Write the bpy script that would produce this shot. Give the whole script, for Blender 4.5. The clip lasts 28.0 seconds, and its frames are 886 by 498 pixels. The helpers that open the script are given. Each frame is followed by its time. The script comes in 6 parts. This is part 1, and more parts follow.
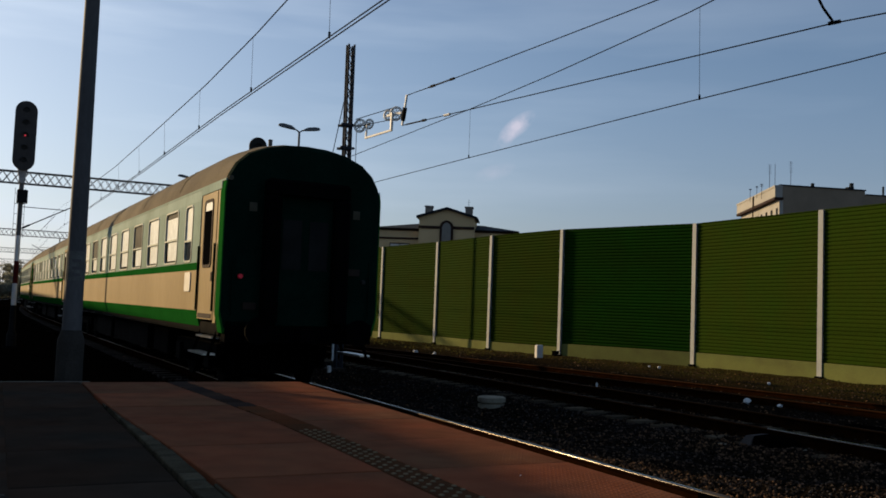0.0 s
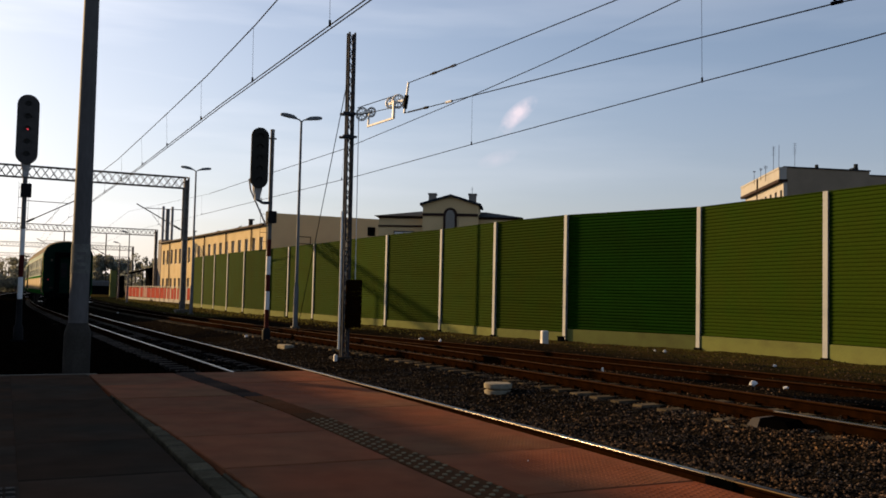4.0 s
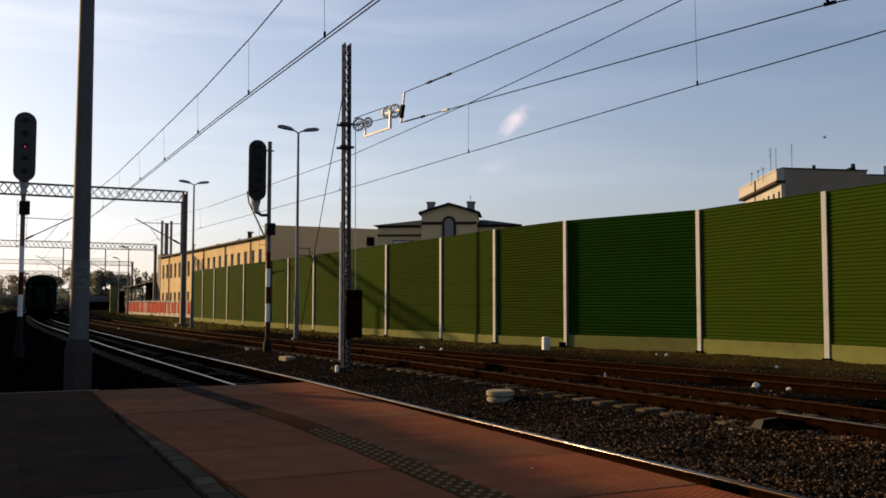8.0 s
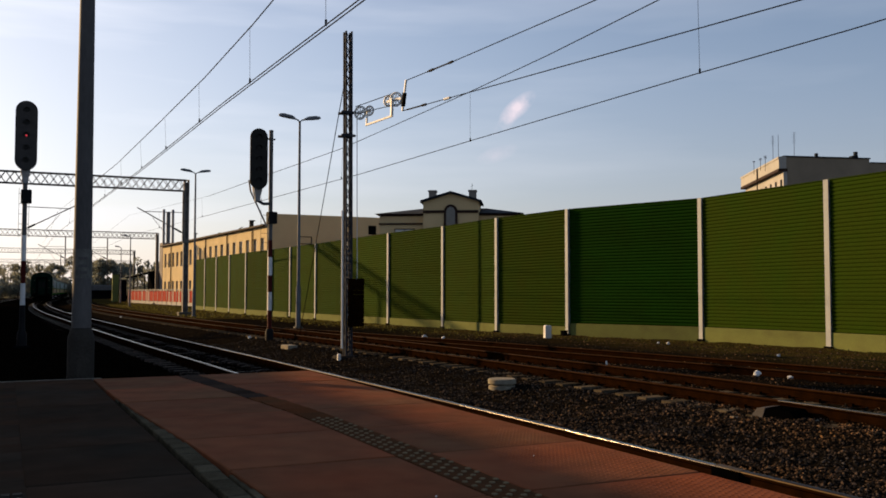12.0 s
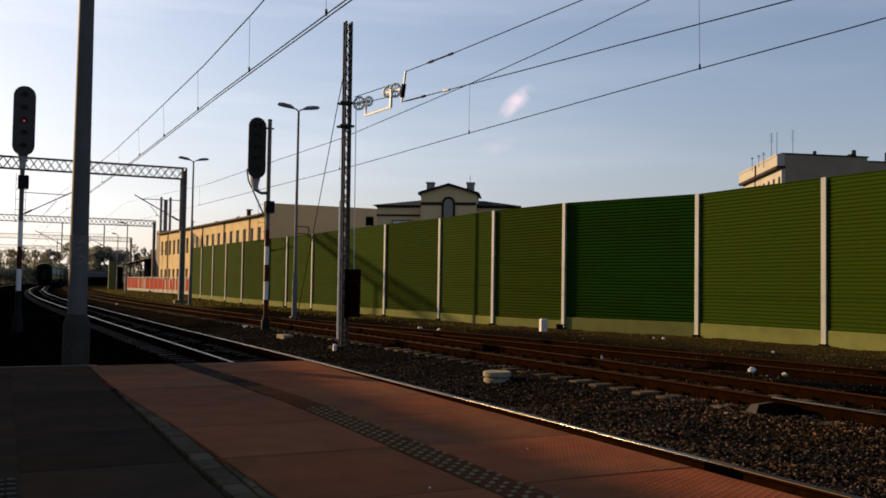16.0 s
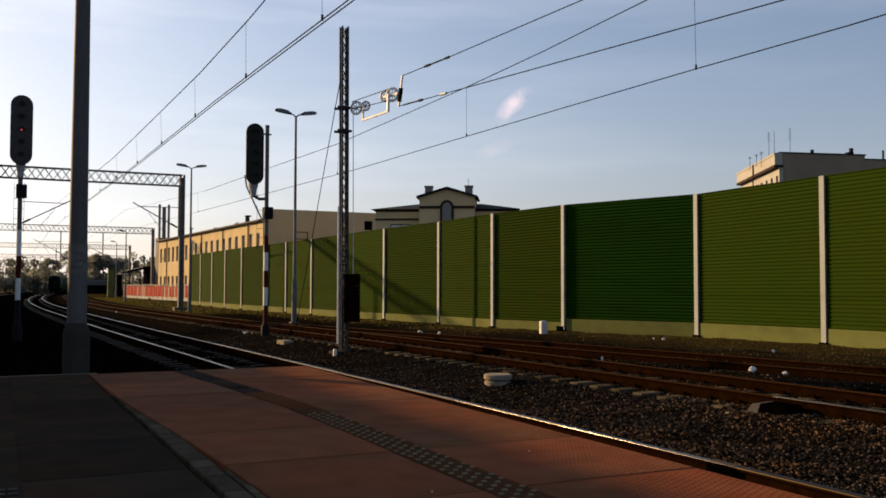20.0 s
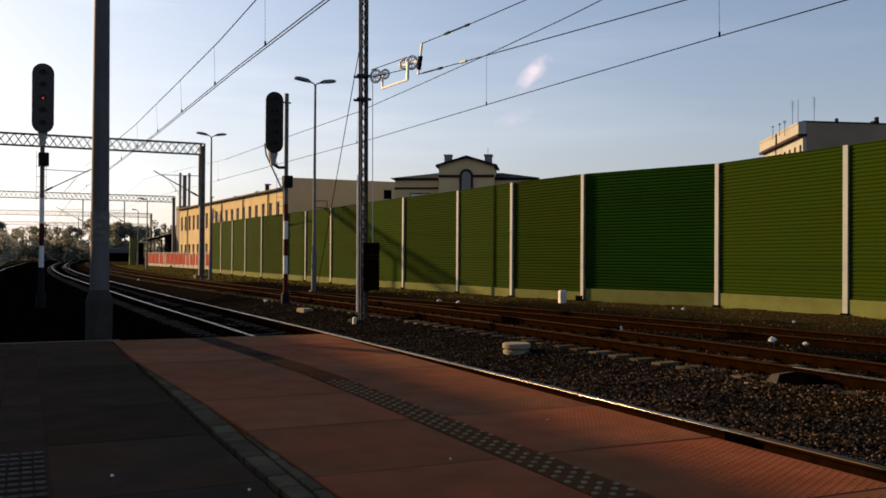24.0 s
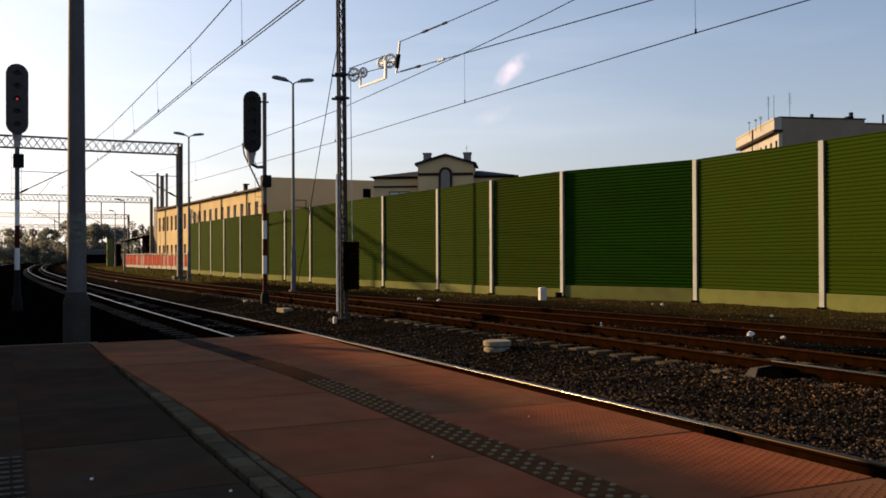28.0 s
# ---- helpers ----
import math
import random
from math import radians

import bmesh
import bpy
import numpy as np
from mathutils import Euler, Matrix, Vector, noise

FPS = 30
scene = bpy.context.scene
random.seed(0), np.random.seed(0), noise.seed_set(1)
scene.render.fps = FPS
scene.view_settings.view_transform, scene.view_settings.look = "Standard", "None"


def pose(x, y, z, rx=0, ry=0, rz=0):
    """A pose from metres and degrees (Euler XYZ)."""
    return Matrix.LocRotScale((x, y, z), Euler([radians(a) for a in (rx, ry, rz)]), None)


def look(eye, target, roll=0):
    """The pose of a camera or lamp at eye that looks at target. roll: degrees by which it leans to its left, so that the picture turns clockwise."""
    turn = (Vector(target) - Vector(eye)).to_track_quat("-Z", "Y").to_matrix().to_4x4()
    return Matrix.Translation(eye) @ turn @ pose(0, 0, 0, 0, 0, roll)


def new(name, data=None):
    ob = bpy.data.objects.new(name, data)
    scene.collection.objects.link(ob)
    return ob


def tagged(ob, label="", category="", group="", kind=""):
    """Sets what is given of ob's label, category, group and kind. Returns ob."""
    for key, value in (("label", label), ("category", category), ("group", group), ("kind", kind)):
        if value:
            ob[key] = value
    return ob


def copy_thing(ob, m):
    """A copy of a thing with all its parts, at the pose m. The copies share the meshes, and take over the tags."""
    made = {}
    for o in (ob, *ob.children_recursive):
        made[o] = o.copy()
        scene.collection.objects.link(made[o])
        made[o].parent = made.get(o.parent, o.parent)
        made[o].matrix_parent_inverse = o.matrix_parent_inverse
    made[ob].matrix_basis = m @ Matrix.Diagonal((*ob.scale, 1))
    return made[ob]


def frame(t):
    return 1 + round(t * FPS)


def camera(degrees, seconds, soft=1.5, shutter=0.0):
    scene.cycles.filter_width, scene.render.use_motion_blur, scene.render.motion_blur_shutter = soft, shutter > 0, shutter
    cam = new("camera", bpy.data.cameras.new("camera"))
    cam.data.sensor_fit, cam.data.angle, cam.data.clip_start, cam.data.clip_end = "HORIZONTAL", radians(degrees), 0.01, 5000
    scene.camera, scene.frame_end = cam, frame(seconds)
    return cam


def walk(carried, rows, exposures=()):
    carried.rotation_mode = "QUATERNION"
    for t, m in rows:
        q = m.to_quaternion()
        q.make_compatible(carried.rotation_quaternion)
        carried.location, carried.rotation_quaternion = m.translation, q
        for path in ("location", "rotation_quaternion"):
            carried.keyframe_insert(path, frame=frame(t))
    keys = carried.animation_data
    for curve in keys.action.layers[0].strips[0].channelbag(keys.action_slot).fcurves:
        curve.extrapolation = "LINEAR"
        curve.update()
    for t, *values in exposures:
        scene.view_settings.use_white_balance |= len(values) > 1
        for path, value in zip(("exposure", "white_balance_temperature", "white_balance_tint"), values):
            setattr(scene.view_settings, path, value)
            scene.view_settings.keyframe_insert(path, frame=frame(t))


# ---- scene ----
cam = camera(51.8, 28.0, soft=1.7)
EYE = (0.0, 0.0, 1.55)
# seconds, yaw, pitch, roll: a hand-held camera that turns about one spot
PATH = [
    (0.0, -26.06, 3.70, -2.17),
    (0.5, -25.92, 3.33, -2.31),
    (1.0, -25.87, 3.06, -2.43),
    (1.5, -25.83, 3.20, -1.96),
    (2.0, -25.79, 3.09, -1.82),
    (2.5, -25.68, 2.98, -1.72),
    (3.0, -25.68, 2.89, -1.45),
    (3.5, -25.74, 2.84, -1.43),
    (5.5, -25.66, 3.16, -0.57),
    (6.0, -25.62, 3.03, -0.48),
    (6.5, -25.63, 3.24, -0.25),
    (7.0, -25.67, 3.48, -0.11),
    (7.5, -25.69, 3.54, -0.22),
    (8.0, -25.72, 3.42, -0.08),
    (8.5, -25.86, 3.36, -0.14),
    (9.0, -25.76, 3.16, -0.42),
    (9.5, -25.92, 3.13, -0.27),
    (10.0, -25.82, 3.03, -0.73),
    (10.5, -25.75, 3.01, -0.59),
    (11.0, -25.58, 2.83, -0.47),
    (11.5, -25.61, 2.75, -0.22),
    (12.0, -25.61, 2.70, -0.05),
    (12.5, -25.62, 2.74, 0.11),
    (14.5, -25.50, 2.76, 0.53),
    (15.0, -25.72, 2.81, 0.13),
    (15.5, -25.91, 2.50, -0.41),
    (16.0, -25.83, 2.20, -0.91),
    (16.5, -25.58, 1.93, -0.80),
    (17.0, -25.42, 1.91, -0.26),
    (17.5, -25.51, 2.41, 0.04),
    (18.0, -25.48, 2.53, 0.08),
    (18.5, -25.55, 2.45, -0.30),
    (19.0, -25.83, 2.54, -0.18),
    (19.5, -25.82, 2.55, -0.21),
    (20.0, -25.86, 2.42, -0.14),
    (20.5, -25.77, 2.43, -0.14),
    (21.0, -25.72, 2.04, -0.18),
    (21.5, -25.73, 1.92, -0.07),
    (23.5, -24.71, 0.77, -0.41),
    (24.0, -24.66, 0.47, -0.36),
    (24.5, -24.82, 0.24, -0.19),
    (25.0, -24.92, 0.30, 0.00),
    (25.5, -25.11, 0.18, 0.03),
    (26.0, -25.34, 0.39, 0.15),
    (26.5, -25.41, 0.42, -0.16),
    (27.0, -25.54, 0.45, 0.48),
    (27.5, -25.74, 0.62, 0.43),
    (28.0, -25.92, 0.36, 0.22),
]
walk(cam, [(t, pose(*EYE, 90 + p, r, y)) for t, y, p, r in PATH],
     exposures=[(0.0, 0.18, 6000, 16), (0.5, 0.58, 6100, 17), (1.0, 0.66, 6300, 18), (1.5, 0.66, 6500, 19), (2.0, 0.64, 6650, 20),
                (3.0, 0.64, 6800, 22), (12.0, 0.6, 6800, 23), (21.0, 0.64, 6850, 23), (24.0, 0.69, 6850, 23), (25.0, 0.81, 6850, 23), (28.0, 0.83, 6850, 23)])

# ---------------------------------------------------------------- light
SUN_AZ = 33.5       # degrees to the left of the track's direction (+y)
SUN_EL = 14.3
sun_way = Vector((-math.sin(radians(SUN_AZ)) * math.cos(radians(SUN_EL)),
                  math.cos(radians(SUN_AZ)) * math.cos(radians(SUN_EL)), math.sin(radians(SUN_EL))))
sun = new("sun", bpy.data.lights.new("sun", "SUN"))
sun.data.energy, sun.data.angle, sun.data.color = 4.5, radians(0.6), (1.0, 0.71, 0.33)
sun.matrix_world = look((0, 0, 60), Vector((0, 0, 60)) - sun_way)

world = bpy.data.worlds.new("sky")
scene.world = world
world.use_nodes = True
wn, wl = world.node_tree.nodes, world.node_tree.links
wn.clear()
sky = wn.new("ShaderNodeTexSky")
sky.sky_type, sky.sun_disc = "NISHITA", False
sky.sun_elevation, sky.sun_rotation = radians(SUN_EL), radians(-SUN_AZ)
sky.altitude, sky.air_density, sky.dust_density, sky.ozone_density = 100, 1.0, 0.9, 1.5
coord = wn.new("ShaderNodeTexCoord")


def wmath(op, a, b=None, clamp=False):
    n = wn.new("ShaderNodeMath")
    n.operation, n.use_clamp = op, clamp
    for i, v in enumerate((a, b)):
        if v is None:
            continue
        if isinstance(v, (int, float)):
            n.inputs[i].default_value = v
        else:
            wl.new(v, n.inputs[i])
    return n.outputs[0]


def cloud_blob(way, along, size, stretch):
    """How much of one small cloud lies in a direction: 1 in its middle, 0 outside."""
    way = Vector(way).normalized()
    along = (Vector(along) - way * way.dot(Vector(along))).normalized()
    side = way.cross(along)
    dots = []
    for axis, s in ((along, size * stretch), (side, size)):
        d = wn.new("ShaderNodeVectorMath")
        d.operation = "DOT_PRODUCT"
        wl.new(coord.outputs["Generated"], d.inputs[0])
        d.inputs[1].default_value = axis
        dots.append(wmath("POWER", wmath("DIVIDE", d.outputs["Value"], s), 2.0))
    f = wn.new("ShaderNodeVectorMath")
    f.operation = "DOT_PRODUCT"
    wl.new(coord.outputs["Generated"], f.inputs[0])
    f.inputs[1].default_value = way
    ahead = wmath("GREATER_THAN", f.outputs["Value"], 0.5)
    r = wmath("SUBTRACT", 1.0, wmath("ADD", dots[0], dots[1]), clamp=True)
    return wmath("MULTIPLY", r, ahead)


wnoise = wn.new("ShaderNodeTexNoise")
wnoise.inputs["Scale"].default_value, wnoise.inputs["Detail"].default_value = 55.0, 6.0
wl.new(coord.outputs["Generated"], wnoise.inputs["Vector"])
streak_map = wn.new("ShaderNodeMapping")
streak_map.inputs["Scale"].default_value = (2.0, 2.0, 16.0)
wl.new(coord.outputs["Generated"], streak_map.inputs["Vector"])
streak = wn.new("ShaderNodeTexNoise")
streak.inputs["Scale"].default_value, streak.inputs["Detail"].default_value = 1.3, 4.0
wl.new(streak_map.outputs[0], streak.inputs["Vector"])
CLOUD = (0.4943, 0.8463, 0.1987)
blob = cloud_blob(CLOUD, (0.655, -0.36, 0.664), 0.0105, 2.5)
tail = cloud_blob((0.4843, 0.8563, 0.1820), (0.655, -0.36, 0.664), 0.0075, 2.4)
wisp = cloud_blob((0.4800, 0.8650, 0.1500), (0.80, -0.46, 0.30), 0.0095, 2.6)
ragged = wmath("MULTIPLY", wmath("SUBTRACT", wnoise.outputs["Fac"], 0.31, clamp=True), 2.5)
blob = wmath("ADD", wmath("MULTIPLY", blob, 0.9), wmath("ADD", wmath("MULTIPLY", tail, 0.35), wmath("MULTIPLY", wisp, 0.22)))
blob = wmath("MULTIPLY", blob, ragged)
thin = wmath("MULTIPLY", wmath("SUBTRACT", streak.outputs["Fac"], 0.44, clamp=True), 2.2)
updot = wn.new("ShaderNodeSeparateXYZ")
wl.new(coord.outputs["Generated"], updot.inputs[0])
nearsun = wn.new("ShaderNodeVectorMath")
nearsun.operation = "DOT_PRODUCT"
wl.new(coord.outputs["Generated"], nearsun.inputs[0])
nearsun.inputs[1].default_value = sun_way
toward = wmath("POWER", wmath("MAXIMUM", nearsun.outputs["Value"], 0.0), 3.0)
haze = wmath("MULTIPLY", wmath("POWER", wmath("SUBTRACT", 1.0, wmath("MULTIPLY", updot.outputs[2], 3.2), clamp=True), 2.0), wmath("MULTIPLY", toward, 0.72))
thin = wmath("MULTIPLY", thin, wmath("ADD", wmath("MULTIPLY", toward, 0.9), 0.1))
glare = wmath("ADD", wmath("MULTIPLY", wmath("POWER", toward, 1.7), 0.54), wmath("MULTIPLY", wmath("MAXIMUM", nearsun.outputs["Value"], 0.0), 0.075))
cover = wmath("ADD", thin, wmath("ADD", haze, glare), clamp=True)
mix = wn.new("ShaderNodeMix")
mix.data_type = "RGBA"
wl.new(cover, mix.inputs["Factor"])
wl.new(sky.outputs[0], mix.inputs[6])
mix.inputs[7].default_value = (8.5, 9.2, 9.3, 1)
back = wn.new("ShaderNodeBackground")
back.inputs["Strength"].default_value = 0.091
low = wmath("POWER", wmath("SUBTRACT", 1.0, wmath("MULTIPLY", wmath("ABSOLUTE", updot.outputs[2]), 3.6), clamp=True), 1.3)
veil = wmath("MULTIPLY", wmath("MULTIPLY", low, wmath("SUBTRACT", 1.0, toward, clamp=True)), 0.55, clamp=True)
mix2 = wn.new("ShaderNodeMix")
mix2.data_type = "RGBA"
wl.new(veil, mix2.inputs["Factor"])
wl.new(mix.outputs[2], mix2.inputs[6])
mix2.inputs[7].default_value = (2.2, 2.25, 3.2, 1)
mix3 = wn.new("ShaderNodeMix")       # the small sunlit cloud
mix3.data_type = "RGBA"
wl.new(wmath("MULTIPLY", blob, 1.25, clamp=True), mix3.inputs["Factor"])
wl.new(mix2.outputs[2], mix3.inputs[6])
mix3.inputs[7].default_value = (6.2, 5.85, 6.2, 1)
air = wn.new("ShaderNodeMix")        # clear, slightly greenish spring air
air.data_type, air.blend_type = "RGBA", "MULTIPLY"
air.inputs["Factor"].default_value = 1.0
wl.new(mix3.outputs[2], air.inputs[6])
air.inputs[7].default_value = (0.97, 1.0, 1.012, 1)
wl.new(air.outputs[2], back.inputs["Color"])
wout = wn.new("ShaderNodeOutputWorld")
wl.new(back.outputs[0], wout.inputs["Surface"])


# ---------------------------------------------------------------- materials
def material(name, color, rough=0.8, metal=0.0, var=0.25, scale=3.0, fine=40.0, bump=0.15, tint=None, random_amount=0.0, spec=0.5,
             stretch=(1, 1, 1), island=False, uneven=1.0):
    """A procedural surface: a base colour varied at two scales, with fine relief."""
    m = bpy.data.materials.new(name)
    m.use_nodes = True
    n, l = m.node_tree.nodes, m.node_tree.links
    b = n["Principled BSDF"]
    b.inputs["Roughness"].default_value, b.inputs["Metallic"].default_value = rough, metal
    b.inputs["Specular IOR Level"].default_value = spec
    co = n.new("ShaderNodeTexCoord")
    mp = n.new("ShaderNodeMapping")
    mp.inputs["Scale"].default_value = stretch
    l.new(co.outputs["Object"], mp.inputs["Vector"])
    vec = mp.outputs[0]
    if random_amount:
        oi = n.new("ShaderNodeObjectInfo")
        sh = n.new("ShaderNodeVectorMath")
        sh.operation = "MULTIPLY_ADD"
        comb = n.new("ShaderNodeCombineXYZ")
        for i in range(3):
            l.new(oi.outputs["Random"], comb.inputs[i])
        l.new(comb.outputs[0], sh.inputs[0])
        sh.inputs[1].default_value = (37, 53, 71)
        l.new(vec, sh.inputs[2])
        vec = sh.outputs[0]
    a = n.new("ShaderNodeTexNoise")
    a.inputs["Scale"].default_value, a.inputs["Detail"].default_value = scale, 5
    l.new(vec, a.inputs["Vector"])
    f = n.new("ShaderNodeTexNoise")
    f.inputs["Scale"].default_value, f.inputs["Detail"].default_value = fine, 3
    l.new(vec, f.inputs["Vector"])
    mr = n.new("ShaderNodeMapRange")
    mr.inputs["From Min"].default_value, mr.inputs["From Max"].default_value = 0.3, 0.7
    l.new(a.outputs["Fac"], mr.inputs["Value"])
    c1 = n.new("ShaderNodeMix")
    c1.data_type = "RGBA"
    other = tint or tuple(c * (1 - var) for c in color)
    c1.inputs[6].default_value, c1.inputs[7].default_value = (*color, 1), (*other, 1)
    l.new(mr.outputs[0], c1.inputs["Factor"])
    val = n.new("ShaderNodeMapRange")
    val.inputs["To Min"].default_value, val.inputs["To Max"].default_value = 1 - var, 1 + var
    l.new(f.outputs["Fac"], val.inputs["Value"])
    last = val.outputs[0]
    if random_amount or island:
        src = n.new("ShaderNodeNewGeometry").outputs["Random Per Island"] if island else oi.outputs["Random"]
        rv = n.new("ShaderNodeMapRange")
        amount = random_amount or 0.92
        rv.inputs["To Min"].default_value, rv.inputs["To Max"].default_value = 1 - amount, 1 + amount * (1 if uneven == 1.0 else uneven)
        if uneven != 1.0:      # few pale pieces among many dark ones
            pw = n.new("ShaderNodeMath")
            pw.operation = "POWER"
            l.new(src, pw.inputs[0])
            pw.inputs[1].default_value = uneven
            src = pw.outputs[0]
        l.new(src, rv.inputs["Value"])
        mu = n.new("ShaderNodeMath")
        mu.operation = "MULTIPLY"
        l.new(last, mu.inputs[0])
        l.new(rv.outputs[0], mu.inputs[1])
        last = mu.outputs[0]
    c2 = n.new("ShaderNodeVectorMath")
    c2.operation = "SCALE"
    l.new(c1.outputs[2], c2.inputs[0])
    l.new(last, c2.inputs["Scale"])
    l.new(c2.outputs[0], b.inputs["Base Color"])
    rr = n.new("ShaderNodeMapRange")
    rr.inputs["To Min"].default_value, rr.inputs["To Max"].default_value = max(rough - 0.1, 0.02), min(rough + 0.12, 1)
    l.new(a.outputs["Fac"], rr.inputs["Value"])
    l.new(rr.outputs[0], b.inputs["Roughness"])
    if bump:
        bp = n.new("ShaderNodeBump")
        bp.inputs["Strength"].default_value, bp.inputs["Distance"].default_value = bump, 0.02
        l.new(f.outputs["Fac"], bp.inputs["Height"])
        l.new(bp.outputs[0], b.inputs["Normal"])
    return m


def glow(name, color, strength):
    m = bpy.data.materials.new(name)
    m.use_nodes = True
    b = m.node_tree.nodes["Principled BSDF"]
    b.inputs["Base Color"].default_value = (*color, 1)
    b.inputs["Emission Color"].default_value, b.inputs["Emission Strength"].default_value = (*color, 1), strength
    return m


def leaf_material(name, color, through_color):
    """Thin leaves that scatter light on both sides."""
    m = material(name, color, 0.85, var=0.3, scale=0.4, fine=3, bump=0, island=True, spec=0.15)
    n, l = m.node_tree.nodes, m.node_tree.links
    b = n["Principled BSDF"]
    tr = n.new("ShaderNodeBsdfTranslucent")
    tr.inputs["Color"].default_value = (*through_color, 1)
    mx = n.new("ShaderNodeMixShader")
    mx.inputs[0].default_value = 0.45
    l.new(b.outputs[0], mx.inputs[1])
    l.new(tr.outputs[0], mx.inputs[2])
    l.new(mx.outputs[0], n["Material Output"].inputs["Surface"])
    return m


RED_SLAB = material("red_slab", (0.167, 0.0465, 0.0195), 0.9, var=0.42, scale=0.8, fine=4, bump=0.05, tint=(0.112, 0.055, 0.028), random_amount=0.14, spec=0.02)
GREY_SLAB = material("grey_slab", (0.0305, 0.027, 0.0215), 0.9, var=0.36, scale=1.3, fine=5, bump=0.05, tint=(0.044, 0.0265, 0.0175), random_amount=0.15, spec=0.0)
PAVER = material("paver", (0.082, 0.073, 0.05), 0.9, var=0.42, scale=5, fine=60, random_amount=0.25, spec=0.0)
BAND = material("pale_band", (0.15, 0.15, 0.135), 0.8, var=0.35, scale=9, fine=40, spec=0.1)
WORN_TACTILE = material("worn_tactile", (0.128, 0.044, 0.019), 0.9, var=0.42, scale=2, fine=60, tint=(0.07, 0.038, 0.02), random_amount=0.2, spec=0.0)
TACTILE = material("tactile", (0.088, 0.038, 0.0185), 0.9, var=0.35, scale=5, fine=60, tint=(0.05, 0.029, 0.016), spec=0.0)
DARK_TACTILE = material("dark_tactile", (0.028, 0.023, 0.021), 0.9, var=0.4, scale=2.5, fine=60, tint=(0.045, 0.031, 0.022), random_amount=0.25, spec=0.0)
STUD = material("tactile_stud", (0.215, 0.17, 0.10), 0.8, var=0.5, scale=9, fine=60, tint=(0.10, 0.08, 0.05), spec=0.0)
CONCRETE = material("concrete", (0.115, 0.105, 0.083), 0.9, var=0.28, scale=2.5, fine=50, spec=0.1)
SLEEPER = material("sleeper_concrete", (0.088, 0.071, 0.048), 0.9, var=0.45, scale=4, fine=40, random_amount=0.35, spec=0.0)
# darker copy of SLEEPER: shade on the main track's bed put into the colour
DARK_SLEEPER = material("dark_sleeper", (0.026, 0.021, 0.017), 0.9, var=0.45, scale=4, fine=40, random_amount=0.4, spec=0.05)
POLE_GREY = material("pole_paint", (0.100, 0.095, 0.092), 0.7, var=0.28, scale=3, fine=30, bump=0.05, stretch=(1, 1, 0.3), spec=0.15)
SOCKET = material("stained_concrete", (0.05, 0.044, 0.037), 0.9, var=0.35, scale=4, fine=40, spec=0.05)
GALV = material("galvanised_steel", (0.22, 0.225, 0.24), 0.5, 0.5, var=0.25, scale=6, fine=60, bump=0.05)
LATTICE = material("lattice_steel", (0.038, 0.042, 0.051), 0.85, 0.0, var=0.35, scale=5, fine=40, bump=0.05, spec=0.05)
LAMP_GREY = material("lamp_paint", (0.14, 0.145, 0.15), 0.65, var=0.25, scale=3, fine=30, bump=0.04, stretch=(1, 1, 0.3), spec=0.15)
SIGPOST = material("signal_post_paint", (0.13, 0.125, 0.12), 0.7, var=0.3, scale=4, fine=30, bump=0.04, stretch=(1, 1, 0.3), spec=0.15)
SIGHEAD = material("signal_head_paint", (0.028, 0.027, 0.024), 0.8, var=0.25, scale=5, bump=0.03, spec=0.08)
# dull grey; on the left signal it paints in the veiling glare
HAZE_GREY = material("haze_grey", (0.062, 0.056, 0.053), 0.85, var=0.25, scale=5, bump=0.03, spec=0.08)
HEADPALE = material("weathered_zinc", (0.34, 0.33, 0.32), 0.7, 0.0, var=0.3, scale=8, bump=0.04, spec=0.15)
GANTRY = material("weathered_gantry_steel", (0.19, 0.17, 0.15), 0.75, 0.0, var=0.35, scale=3, fine=30, bump=0.05, spec=0.15)
WIRE = material("wire", (0.004, 0.004, 0.006), 0.8, 0.0, var=0.1, bump=0, spec=0.03)
POST = material("barrier_post", (0.34, 0.355, 0.35), 0.7, 0.0, var=0.22, scale=1.5, fine=30, bump=0.06, stretch=(1, 1, 0.3), spec=0.2)
PANEL = material("green_panel", (0.0188, 0.0405, 0.0020), 0.9, var=0.26, scale=0.8, fine=20, bump=0.04, tint=(0.0240, 0.0375, 0.0025), random_amount=0.14, spec=0.02)
DARK_PANEL = material("dark_green_panel", (0.0055, 0.037, 0.0015), 0.9, var=0.3, scale=0.7, fine=20, bump=0.04, tint=(0.0075, 0.029, 0.0016), spec=0.02)
LID = material("pale_cast_concrete", (0.27, 0.235, 0.17), 0.9, var=0.3, scale=6, fine=50, spec=0.05)
PLINTH = material("pale_green_plinth", (0.135, 0.152, 0.045), 0.9, var=0.22, scale=1.5, fine=40, tint=(0.11, 0.115, 0.038), spec=0.05)
RUST = material("rail_rust", (0.0128, 0.0046, 0.0011), 0.9, 0.0, var=0.45, scale=6, fine=70, tint=(0.0058, 0.0026, 0.001), spec=0.0)
RAILTOP = material("rail_running_band", (0.055, 0.046, 0.036), 0.22, 1.0, var=0.35, scale=3, fine=60, bump=0.02, stretch=(1, 0.2, 1))
# polished steel laid where the rail glints, and a dimmer one for the glint's fade
POLISHED_GLINT = material("polished_rail_glint", (0.082, 0.073, 0.064), 0.19, 1.0, var=0.45, scale=2, fine=60, bump=0.02, stretch=(1, 0.2, 1))
GLINT_FADE = material("rail_head_glint_fade", (0.052, 0.042, 0.031), 0.26, 1.0, var=0.4, scale=2, fine=60, bump=0.02, stretch=(1, 0.2, 1))
